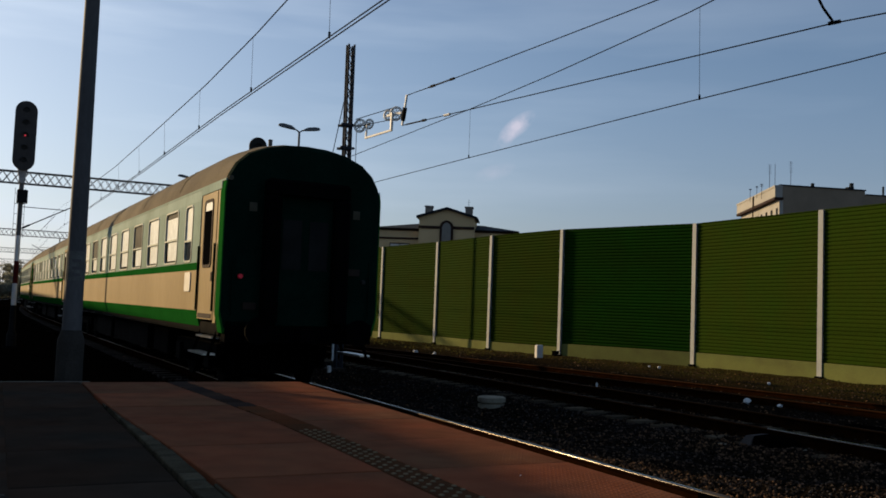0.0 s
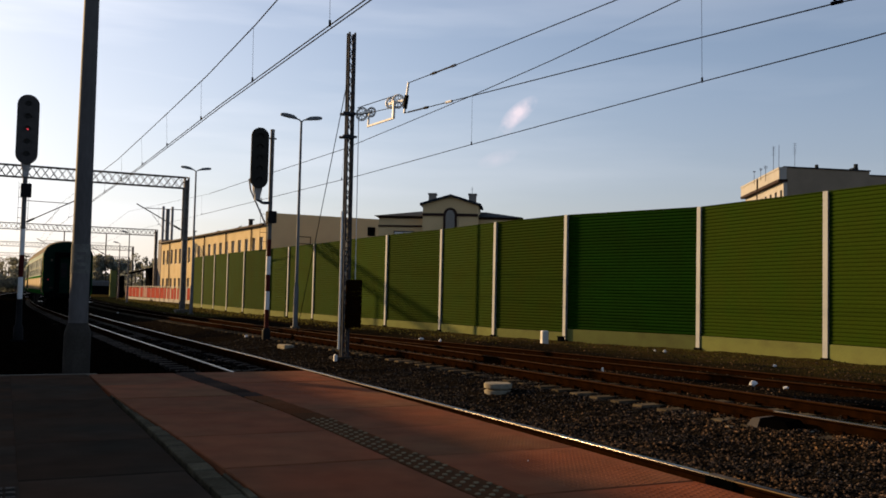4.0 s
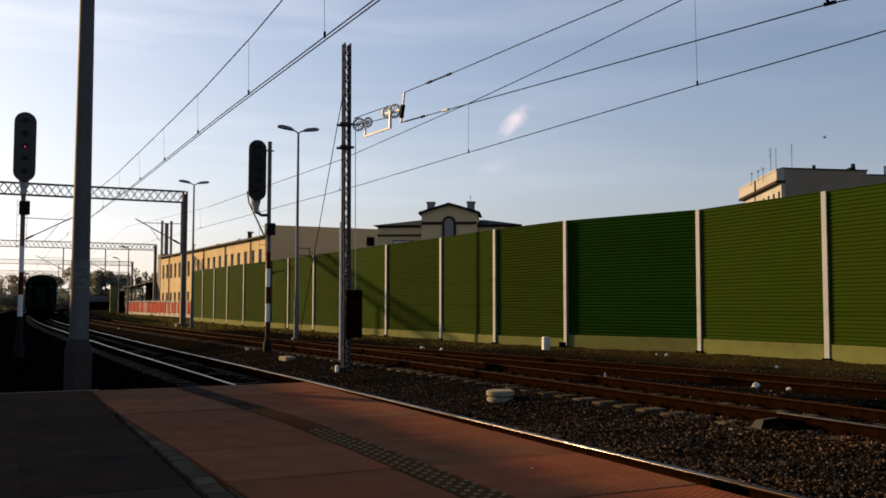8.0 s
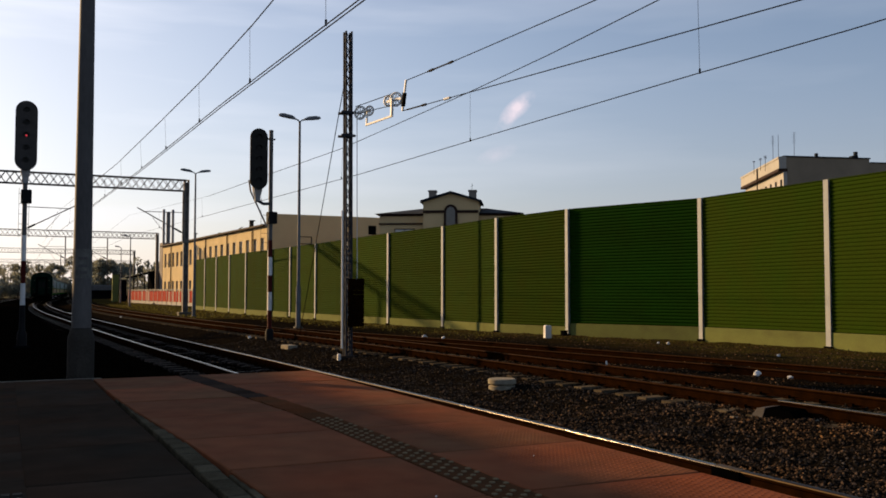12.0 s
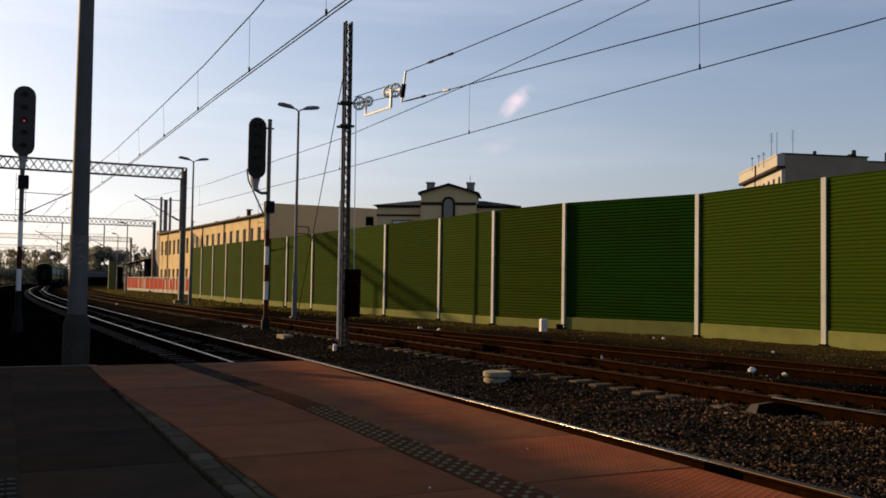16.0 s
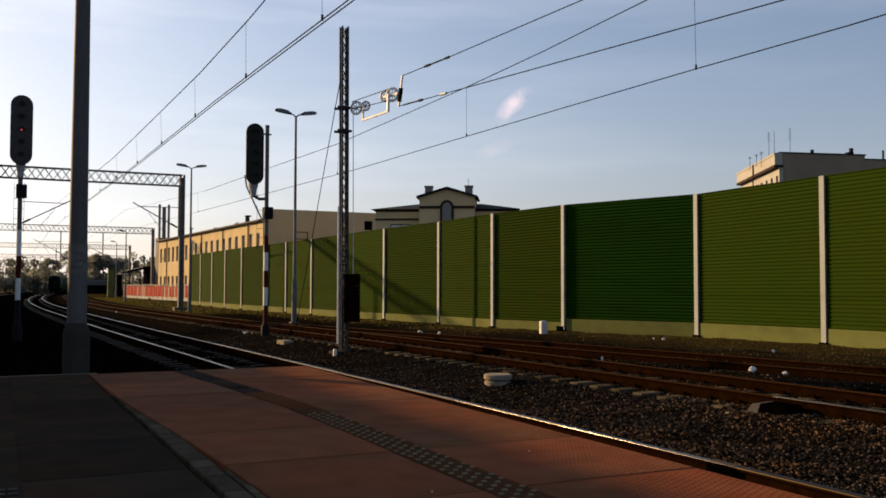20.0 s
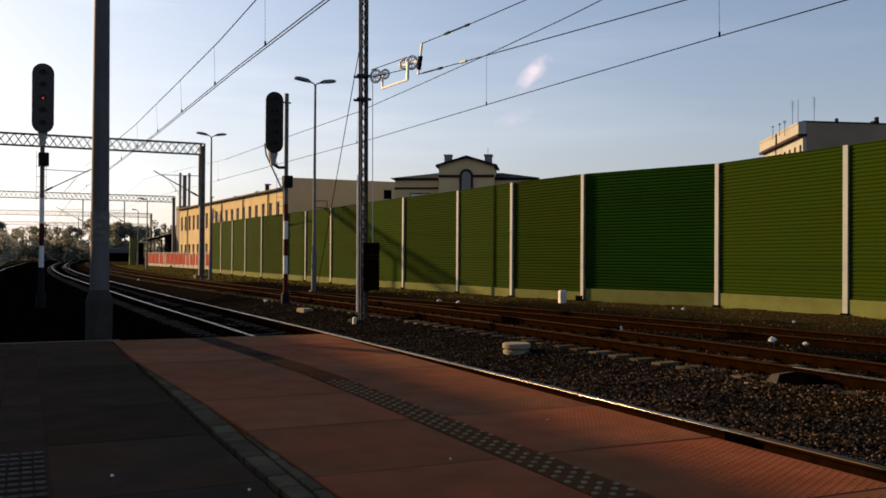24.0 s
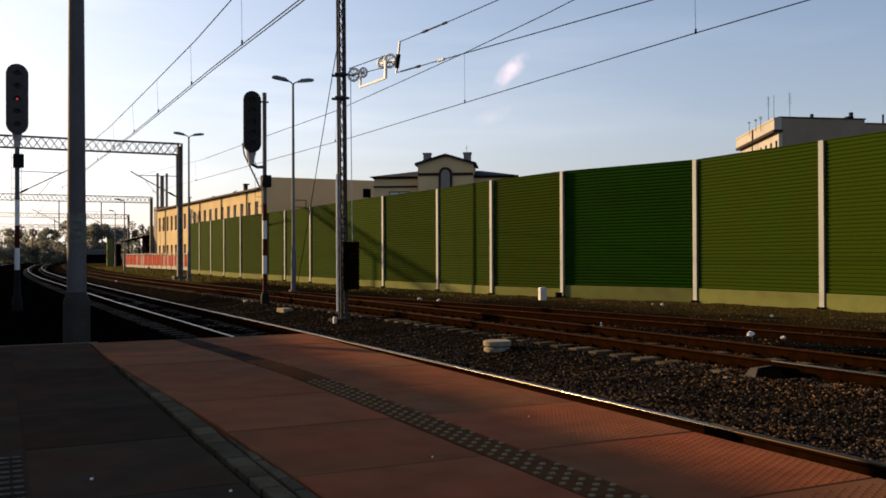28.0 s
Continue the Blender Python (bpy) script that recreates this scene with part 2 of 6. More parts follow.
DULLTOP = material("rail_head_dull", (0.036, 0.024, 0.013), 0.5, 1.0, var=0.3, scale=3, fine=60, bump=0.03, stretch=(1, 0.2, 1))
OLDTOP = material("rail_head_rusty", (0.031, 0.012, 0.003), 0.75, 0.0, var=0.4, scale=4, fine=60, bump=0.05, spec=0.02)
BLACK = material("black_paint", (0.010, 0.010, 0.010), 0.75, var=0.2, bump=0.03, spec=0.12)
DARK = material("dark_steel", (0.0045, 0.0045, 0.005), 0.9, 0.0, var=0.3, scale=5, spec=0.0)
WHITE = material("white_paint", (0.7, 0.69, 0.66), 0.6, var=0.15, scale=4)
REDP = material("red_paint", (0.075, 0.009, 0.0075), 0.7, var=0.25, scale=4, spec=0.1)
TIN = material("bright_fittings", (0.74, 0.73, 0.69), 0.5, 0.0, var=0.2, scale=8, bump=0.03, spec=0.3)
INSUL = material("brown_insulator", (0.007, 0.006, 0.006), 0.6, var=0.2, spec=0.05)
YELLOW = material("yellow_plaster", (0.52, 0.40, 0.215), 0.9, var=0.15, scale=0.5, fine=15, bump=0.05, spec=0.1)
TAN = material("tan_plaster", (0.56, 0.41, 0.22), 0.9, var=0.12, scale=0.4, fine=15, bump=0.05, spec=0.1)
END_RENDER = material("brownish_render", (0.26, 0.205, 0.145), 0.9, var=0.22, scale=0.4, fine=12, bump=0.05, spec=0.1)
STONE = material("grey_render", (0.215, 0.19, 0.165), 0.9, var=0.15, scale=0.4, fine=12, bump=0.05, spec=0.1)
CREAM = material("cream_render", (0.36, 0.345, 0.31), 0.9, var=0.15, scale=0.5, fine=12, bump=0.05, spec=0.1)
ROOF = material("dark_roof", (0.012, 0.018, 0.024), 0.8, var=0.25, scale=1.0, fine=20, spec=0.1)
TRIMB = material("brown_trim", (0.035, 0.02, 0.015), 0.8, var=0.2, spec=0.1)
GLASS = material("window_glass", (0.03, 0.035, 0.04), 0.08, var=0.1, bump=0, spec=0.8)
END_GLASS = material("dark_end_glass", (0.008, 0.0085, 0.0085), 0.5, var=0.4, scale=3, bump=0, spec=0.08)
# opaque pale panes: daylight seen through the coach, put into the colour
GLASSL = material("pale_daylit_glass", (0.78, 0.84, 0.85), 0.4, var=0.25, scale=4, fine=9, bump=0, spec=0.2)
FRAMEW = material("window_frame_white", (0.6, 0.58, 0.54), 0.6, var=0.1, bump=0)
T_CREAM = material("train_cream", (0.29, 0.205, 0.085), 0.6, var=0.14, scale=0.9, fine=12, bump=0.03, stretch=(1, 1, 0.35), spec=0.08)
T_GREEN = material("train_green", (0.013, 0.105, 0.016), 0.8, var=0.2, scale=0.9, fine=12, bump=0.03, spec=0.0)
T_PALE = material("train_pale_green", (0.19, 0.295, 0.265), 0.65, var=0.25, scale=0.9, fine=12, bump=0.03, stretch=(1, 1, 0.35), tint=(0.15, 0.225, 0.19), spec=0.05)
T_ROOF = material("train_roof", (0.165, 0.135, 0.088), 0.85, var=0.28, scale=0.7, fine=14, bump=0.06, tint=(0.115, 0.095, 0.068), spec=0.04)
# a much darker green than the coach sides
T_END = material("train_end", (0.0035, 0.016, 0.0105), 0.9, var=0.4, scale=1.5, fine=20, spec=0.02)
TAR = material("tarred_steel", (0.0010, 0.0010, 0.0011), 0.9, var=0.3, scale=6, spec=0.0)
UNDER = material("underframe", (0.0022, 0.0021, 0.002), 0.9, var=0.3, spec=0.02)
T_FRAME = material("dull_window_frame", (0.46, 0.50, 0.45), 0.6, 0.0, var=0.25, scale=6, bump=0.02, spec=0.15)
ALU = material("aluminium", (0.62, 0.62, 0.6), 0.35, 0.9, var=0.1, bump=0.02)
LEAF = leaf_material("leaves", (0.15, 0.17, 0.14), (0.29, 0.30, 0.25))
BARK = material("bark", (0.08, 0.06, 0.045), 0.9, var=0.3, scale=4)
GRASS = leaf_material("grass", (0.05, 0.047, 0.012), (0.085, 0.078, 0.02))
STONES = material("ballast_stones", (0.058, 0.029, 0.0105), 0.85, var=0.5, scale=0.7, fine=60, island=True, random_amount=0.0, tint=(0.015, 0.0138, 0.0132), spec=0.08, uneven=3.3)
DARK_STONES = material("dark_ballast_stones", (0.0185, 0.0125, 0.0085), 0.85, var=0.5, scale=0.7, fine=60, island=True, random_amount=0.0, tint=(0.0085, 0.0084, 0.0088), spec=0.06, uneven=3.0)
REDFENCE = material("red_fence_panel", (0.35, 0.032, 0.015), 0.85, var=0.3, scale=2, spec=0.05)
TAIL = glow("tail_lamp", (0.7, 0.01, 0.03), 0.03)
RED_LIT = glow("red_lamp", (1.0, 0.06, 0.08), 0.35)
LENS = material("signal_lens", (0.022, 0.021, 0.019), 0.5, var=0.1, bump=0, spec=0.1)


def ground_material():
    m = bpy.data.materials.new("ground")
    m.use_nodes = True
    n, l = m.node_tree.nodes, m.node_tree.links
    b = n["Principled BSDF"]
    b.inputs["Roughness"].default_value, b.inputs["Specular IOR Level"].default_value = 1.0, 0.0
    co = n.new("ShaderNodeTexCoord")
    at = n.new("ShaderNodeAttribute")
    at.attribute_name = "grassy"
    vor = n.new("ShaderNodeTexVoronoi")
    vor.inputs["Scale"].default_value = 16
    l.new(co.outputs["Object"], vor.inputs["Vector"])
    noi = n.new("ShaderNodeTexNoise")
    noi.inputs["Scale"].default_value, noi.inputs["Detail"].default_value = 1.1, 8
    l.new(co.outputs["Object"], noi.inputs["Vector"])
    ramp = n.new("ShaderNodeValToRGB")
    ramp.color_ramp.elements[0].color, ramp.color_ramp.elements[1].color = (0.0025, 0.002, 0.0016, 1), (0.013, 0.0098, 0.0065, 1)
    sep = n.new("ShaderNodeSeparateColor")
    l.new(vor.outputs["Color"], sep.inputs[0])
    l.new(sep.outputs[0], ramp.inputs[0])
    gr = n.new("ShaderNodeValToRGB")
    gr.color_ramp.elements[0].color, gr.color_ramp.elements[1].color = (0.040, 0.034, 0.009, 1), (0.034, 0.020, 0.008, 1)
    gr.color_ramp.elements[0].position, gr.color_ramp.elements[1].position = 0.35, 0.7
    l.new(noi.outputs["Fac"], gr.inputs[0])
    # shade over the track beds, painted in by scaling the stone colour down
    bed_dark = n.new("ShaderNodeAttribute")
    bed_dark.attribute_name = "bed_shade"
    dimming = n.new("ShaderNodeMapRange")
    dimming.inputs["To Min"].default_value, dimming.inputs["To Max"].default_value = 1.0, 0.3
    l.new(bed_dark.outputs["Fac"], dimming.inputs["Value"])
    darkened = n.new("ShaderNodeVectorMath")
    darkened.operation = "SCALE"
    l.new(ramp.outputs[0], darkened.inputs[0])
    l.new(dimming.outputs[0], darkened.inputs["Scale"])
    ad = n.new("ShaderNodeMath")
    ad.operation, ad.use_clamp = "ADD", True
    sc = n.new("ShaderNodeMath")
    sc.operation = "MULTIPLY_ADD"
    sc.inputs[1].default_value, sc.inputs[2].default_value = 1.6, -0.8
    l.new(noi.outputs["Fac"], sc.inputs[0])
    l.new(at.outputs["Fac"], ad.inputs[0])
    l.new(sc.outputs[0], ad.inputs[1])
    mu = n.new("ShaderNodeMath")
    mu.operation, mu.use_clamp = "MULTIPLY", True
    l.new(ad.outputs[0], mu.inputs[0])
    l.new(at.outputs["Fac"], mu.inputs[1])
    mx = n.new("ShaderNodeMix")
    mx.data_type = "RGBA"
    l.new(mu.outputs[0], mx.inputs["Factor"])
    l.new(darkened.outputs[0], mx.inputs[6])
    l.new(gr.outputs[0], mx.inputs[7])
    l.new(mx.outputs[2], b.inputs["Base Color"])
    bp = n.new("ShaderNodeBump")
    bp.inputs["Strength"].default_value, bp.inputs["Distance"].default_value = 0.8, 0.04
    l.new(vor.outputs["Distance"], bp.inputs["Height"])
    l.new(bp.outputs[0], b.inputs["Normal"])
    return m


GROUND = ground_material()


# ---------------------------------------------------------------- mesh tools
class Shape:
    """Collects vertices and faces of one part."""

    def __init__(self):
        self.v, self.f = [], []

    def add(self, verts, faces):
        o = len(self.v)
        self.v += [tuple(p) for p in verts]
        self.f += [tuple(i + o for i in q) for q in faces]
        return self

    def box(self, x0, y0, z0, x1, y1, z1, ch=0.0):
        """A box, with its upright edges and top chamfered by ch."""
        if ch <= 0:
            v = [(x, y, z) for z in (z0, z1) for y in (y0, y1) for x in (x0, x1)]
            return self.add(v, [(0, 2, 3, 1), (4, 5, 7, 6), (0, 1, 5, 4), (2, 6, 7, 3), (0, 4, 6, 2), (1, 3, 7, 5)])
        def ring(z, c):
            return [(x0 + c, y0, z), (x1 - c, y0, z), (x1, y0 + c, z), (x1, y1 - c, z), (x1 - c, y1, z), (x0 + c, y1, z), (x0, y1 - c, z), (x0, y0 + c, z)]
        top = [(min(max(x, x0 + ch), x1 - ch), min(max(y, y0 + ch), y1 - ch), z1) for x, y, _ in ring(z1, ch)]
        v = ring(z0, ch) + ring(z1 - ch, ch) + top
        f = [tuple(range(7, -1, -1)), tuple(range(16, 24))]
        for k in (0, 8):
            f += [(k + i, k + (i + 1) % 8, k + 8 + (i + 1) % 8, k + 8 + i) for i in range(8)]
        return self.add(v, f)

    def loft(self, rings, caps=True):
        n = len(rings[0])
        v = [p for r in rings for p in r]
        f = [(k * n + i, k * n + (i + 1) % n, (k + 1) * n + (i + 1) % n, (k + 1) * n + i) for k in range(len(rings) - 1) for i in range(n)]
        if caps:
            f += [tuple(range(n - 1, -1, -1)), tuple(range((len(rings) - 1) * n, len(rings) * n))]
        return self.add(v, f)

    def cyl(self, a, b, r0, r1=None, n=10, caps=True):
        a, b = Vector(a), Vector(b)
        r1 = r0 if r1 is None else r1
        d = (b - a).normalized()
        u = d.orthogonal().normalized()
        w = d.cross(u)
        ring = lambda c, r: [c + (u * math.cos(2 * math.pi * i / n) + w * math.sin(2 * math.pi * i / n)) * r for i in range(n)]
        return self.loft([ring(a, r0), ring(b, r1)], caps)

    def turn(self, profile, at=(0, 0), n=14):
        """A turned body about an upright axis: profile of (radius, z)."""
        return self.loft([[(at[0] + r * math.cos(2 * math.pi * i / n), at[1] + r * math.sin(2 * math.pi * i / n), z) for i in range(n)] for r, z in profile])

    def tube(self, pts, r, n=5):
        for a, b in zip(pts, pts[1:]):
            self.cyl(a, b, r, n=n, caps=False)
        return self

    def bar(self, a, b, w, h):
        """A straight bar of w by h from a to b."""
        a, b = Vector(a), Vector(b)
        d = (b - a).normalized()
        u = d.cross(Vector((0, 0, 1)))
        u = Vector((1, 0, 0)) if u.length < 1e-4 else u.normalized()
        t = u.cross(d)
        ring = lambda c: [c + u * sx * w / 2 + t * sz * h / 2 for sx, sz in ((-1, -1), (1, -1), (1, 1), (-1, 1))]
        return self.loft([ring(a), ring(b)])

    def prism(self, outline, y0, y1):
        """An outline of (x, z), drawn out along y."""
        return self.loft([[(x, y0, z) for x, z in outline], [(x, y1, z) for x, z in outline]])

    def mesh(self, name, mat, smooth=False):
        me = bpy.data.meshes.new(name)
        me.from_pydata(self.v, [], self.f)
        me.materials.append(mat)
        bm = bmesh.new()
        bm.from_mesh(me)
        bmesh.ops.recalc_face_normals(bm, faces=bm.faces)
        bm.to_mesh(me)
        bm.free()
        if smooth:
            for p in me.polygons:
                p.use_smooth = True
            me.set_sharp_from_angle(angle=radians(35))
        me.update()
        return me


def part(name, shape, mat, parent=None, label="", smooth=False, at=None):
    ob = new(name, shape if isinstance(shape, bpy.types.Mesh) else shape.mesh(name, mat, smooth))
    if parent is not None:
        ob.parent = parent
    if at is not None:
        ob.matrix_basis = at
    if label:
        ob["label"] = label
    return ob


def thing(name, label, category, at=None, group="", kind=""):
    ob = new(name)
    ob.empty_display_size = 0.2
    if at is not None:
        ob.matrix_basis = at
    return tagged(ob, label, category, group, kind)


def smooth_line(table, reach=7.0):
    """A smooth line x(y) through a coarse table of (y, x)."""
    ys = np.arange(-80.0, 520.0, 1.0)
    xs = np.interp(ys, [a for a, _ in table], [b for _, b in table])
    k = np.exp(-0.5 * (np.arange(-20, 21) / reach) ** 2)
    k /= k.sum()
    xs = np.convolve(np.pad(xs, 20, mode="reflect", reflect_type="odd"), k, mode="valid")
    return lambda y: float(np.interp(y, ys, xs))


line_main = smooth_line([(-80, 5.05), (2, 5.0), (6, 4.93), (9, 4.84), (12, 4.76), (15, 4.735), (20, 4.62), (25, 4.42), (30, 4.2), (40, 3.98), (57, 3.6), (70, 3.3), (86, 3.25), (97, 3.3), (107, 3.5),
                         (128, 4.05), (140, 4.6), (178, 6.5), (216, 9.3), (262, 13.5), (330, 22), (420, 36), (520, 54)], 5)
line_second = smooth_line([(-80, 10.6), (12, 10.62), (25.7, 10.33), (33, 9.9), (45, 9.2), (60, 8.5), (75, 8.1), (97, 8.1), (140, 9.4), (178, 11.2), (216, 14),
                           (262, 18.2), (330, 26.7), (420, 41), (520, 60)], 4)
line_third = smooth_line([(-80, 24), (5, 16.4), (13, 15.4), (20, 14.4), (27, 13.2), (36, 11.4), (44, 9.9), (60, 8.5), (520, 60)], 3)
line_left = smooth_line([(-80, -2.75), (30, -2.75), (60, -2.9), (110, -2.6), (178, -0.5), (262, 6), (330, 14), (420, 28), (520, 46)], 8)

# ---------------------------------------------------------------- ground
GROUND_Z = -0.24


def ground_height(x, y):
    base = GROUND_Z
    rise = min(max((x - 13.5) / 4.0, 0), 1)
    z = base + 0.12 * rise
    d = min(abs(x - line_main(y)), abs(x - line_second(y)), abs(x - line_left(y)))
    z += 0.095 * math.exp(-(d / 1.7) ** 4)
    z -= 0.14 * math.exp(-((x - (line_main(y) + line_second(y)) / 2) / 0.9) ** 2) * (1 if y > 12 else 0.4)
    if -2 < x < 30 and 0 < y < 90:
        z += 0.05 * noise.noise(Vector((x * 0.9, y * 0.9, 0))) + 0.03 * noise.noise(Vector((x * 3, y * 3, 5)))
    return z


def build_ground():
    xs = [-900, -400, -200, -100, -60, -40, -25, -15, -10, -7] + list(np.arange(-5, 5, 0.8)) + list(np.arange(5, 24, 0.3)) + [25, 27, 30, 35, 42, 55, 75, 100, 150, 250, 450, 900]
    ys = [-300, -100, -50, -25, -12, -6] + list(np.arange(-3, 36, 0.3)) + list(np.arange(36, 100, 0.9)) + list(np.arange(100, 300, 5)) + [320, 360, 420, 520, 700, 1000, 1600, 2600]
    v, f, g, bed_shades = [], [], [], []
    for y in ys:
        for x in xs:
            v.append((float(x), float(y), ground_height(float(x), float(y))))
            edge = 15.2 if y < 30 else 13.6
            right = (x - edge) / 3.5 if y < 60 else (x - line_second(y) - 2.0) / 1.5
            left = (-5 - x) / 3.0
            g.append(min(max(right, left, 0), 1))
            # painted shade: full between left and main track, fading out beside them
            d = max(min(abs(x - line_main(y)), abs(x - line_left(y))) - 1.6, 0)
            bed_shades.append(1.0 if line_left(y) < x < line_main(y) else math.exp(-(d / 0.8) ** 2))
    w = len(xs)
    for j in range(len(ys) - 1):
        for i in range(w - 1):
            a = j * w + i
            f.append((a, a + 1, a + w + 1, a + w))
    me = bpy.data.meshes.new("ground")
    me.from_pydata(v, [], f)
    me.materials.append(GROUND)
    at = me.attributes.new("grassy", "FLOAT", "POINT")
    at.data.foreach_set("value", g)
    me.attributes.new("bed_shade", "FLOAT", "POINT").data.foreach_set("value", bed_shades)
    for p in me.polygons:
        p.use_smooth = True
    tagged(new("ground", me), "dark stony railway ground with weedy grass strip by the barrier", "ground", kind="structure")


build_ground()

# ---------------------------------------------------------------- tracks
RAIL_PROFILE = [(-0.072, -0.172), (0.072, -0.172), (0.072, -0.158), (0.014, -0.145), (0.011, -0.05), (0.0365, -0.036), (0.0365, -0.015), (-0.0365, -0.015),
                (-0.0365, -0.036), (-0.011, -0.05), (-0.014, -0.145), (-0.072, -0.158)]
_corner = [(0.0367 - 0.013 * (1 - math.cos(radians(a))), -0.013 + 0.013 * math.sin(radians(a))) for a in (0, 15, 30, 45, 60, 78)]
HEAD_PROFILE = [(-0.0367, -0.0165), (0.0367, -0.0165)] + _corner + [(-x, z) for x, z in reversed(_corner)]

BAND_PROFILE = [(-0.021, -0.004), (0.023, -0.004), (0.023, -0.0006), (0.013, 0.0012), (-0.011, 0.0012), (-0.021, -0.0006)]


def swept(profile, line, off, ys, dz=0.0):
    rings = []
    for y in ys:
        slope = (line(y + 1) - line(y - 1)) / 2
        c = 1 / math.hypot(1, slope)
        rings.append([(line(y) + (off + x) * c, y - (off + x) * slope * c, z + dz) for x, z in profile])
    return Shape().loft(rings)


def sleeper_mesh(mat):
    s = Shape()
    s.loft([[(x, -h, -0.30), (x, h, -0.30), (x, h * 0.8, top), (x, -h * 0.8, top)] for x, h, top in
            ((-1.28, 0.14, -0.185), (-0.45, 0.14, -0.175), (-0.3, 0.12, -0.205), (0.3, 0.12, -0.205), (0.45, 0.14, -0.175), (1.28, 0.14, -0.185))])
    return s.mesh("sleeper", mat)


SLEEPER_MESH, DARK_MESH = sleeper_mesh(SLEEPER), sleeper_mesh(DARK_SLEEPER)
CLIP_MESH = Shape().box(-0.13, -0.05, -0.18, -0.075, 0.05, -0.12).box(0.075, -0.05, -0.18, 0.13, 0.05, -0.12).mesh("rail_clip", RUST)


def track(name, line, y0, y1, near, top, dz, label, worn=(), bed=None):
    """worn: (side, y0, y1, material) of a stretch of running surface that differs from the rest."""
    t = thing(name, label, "railway track", kind="structure")
    ys = list(np.arange(y0, min(y1, 120), 2.0)) + list(np.arange(max(120, y0), y1, 6.0))
    for off in (-0.753, 0.753):
        rail = part("rail", swept(RAIL_PROFILE, line, off, ys, dz), RUST, t)
        cuts, at_y = [], y0
        for side, a, b, other in worn:      # in order along the rail
            if side * off > 0:
                cuts += [(at_y, a, top)] * (a > at_y) + [(a, b, other)]
                at_y = b
        cuts.append((at_y, y1, top))
        for a, b, m in cuts:
            some = [a] + [y for y in ys if a + 0.2 < y < b - 0.2] + [b if b < y1 else ys[-1]]
            part("rail_head", swept(HEAD_PROFILE, line, off, some, dz), DULLTOP if m is RAILTOP else m, rail, "rusty running surface" if m is OLDTOP else "worn steel running surface", smooth=True)
            if m is RAILTOP:
                part("running_band", swept(BAND_PROFILE, line, off, some, dz), m, rail, "narrow band polished by wheels", smooth=True)
    far = Shape()
    y = y0
    while y < min(y1, 230):
        a = math.atan((line(y + 1) - line(y - 1)) / 2)
        m = Matrix.Translation((line(y), y, dz if dz > -0.01 else dz - 0.035)) @ Matrix.Rotation(-a, 4, "Z")
        if near[0] <= y <= near[1]:
            s = part("sleeper", DARK_MESH if bed else SLEEPER_MESH, None, t, at=m)
            if y < 40:
                for off in (-0.753, 0.753):
                    part("rail_clip", CLIP_MESH, None, s, at=pose(off, 0, 0))
        else:
            far.add([m @ v.co for v in SLEEPER_MESH.vertices], [tuple(p.vertices) for p in SLEEPER_MESH.polygons])
        y += 0.6
    if far.v:
        tagged(part("far_sleepers", far, bed or SLEEPER, t), kind="stuff")
    return t


# the right rail's glint is set by material: bright 6 to 8.5, fading to 11
track("track_1", line_main, -20, 420, (8, 75), RAILTOP, 0.045, "main railway track with polished rails on concrete sleepers", [(1, -20, 6.0, DULLTOP), (1, 6.0, 8.5, POLISHED_GLINT), (1, 8.5, 11.0, GLINT_FADE)], DARK_SLEEPER)
track("track_2", line_second, -15, 420, (2, 62), OLDTOP, 0.04, "second railway track with rusty rails on concrete sleepers", [(-1, -15, 9.6, POLISHED_GLINT)])
track("track_3", line_third, -10, 42, (4, 41), OLDTOP, -0.05, "overgrown rusty siding that joins the second track")
track("track_4", line_left, -20, 420, (0, -1), RAILTOP, 0.0, "railway track on the far side of the island platform", bed=DARK_SLEEPER)

# ---------------------------------------------------------------- platform
PZ, P_END, P_BACK = 0.63, 10.36, -26.0


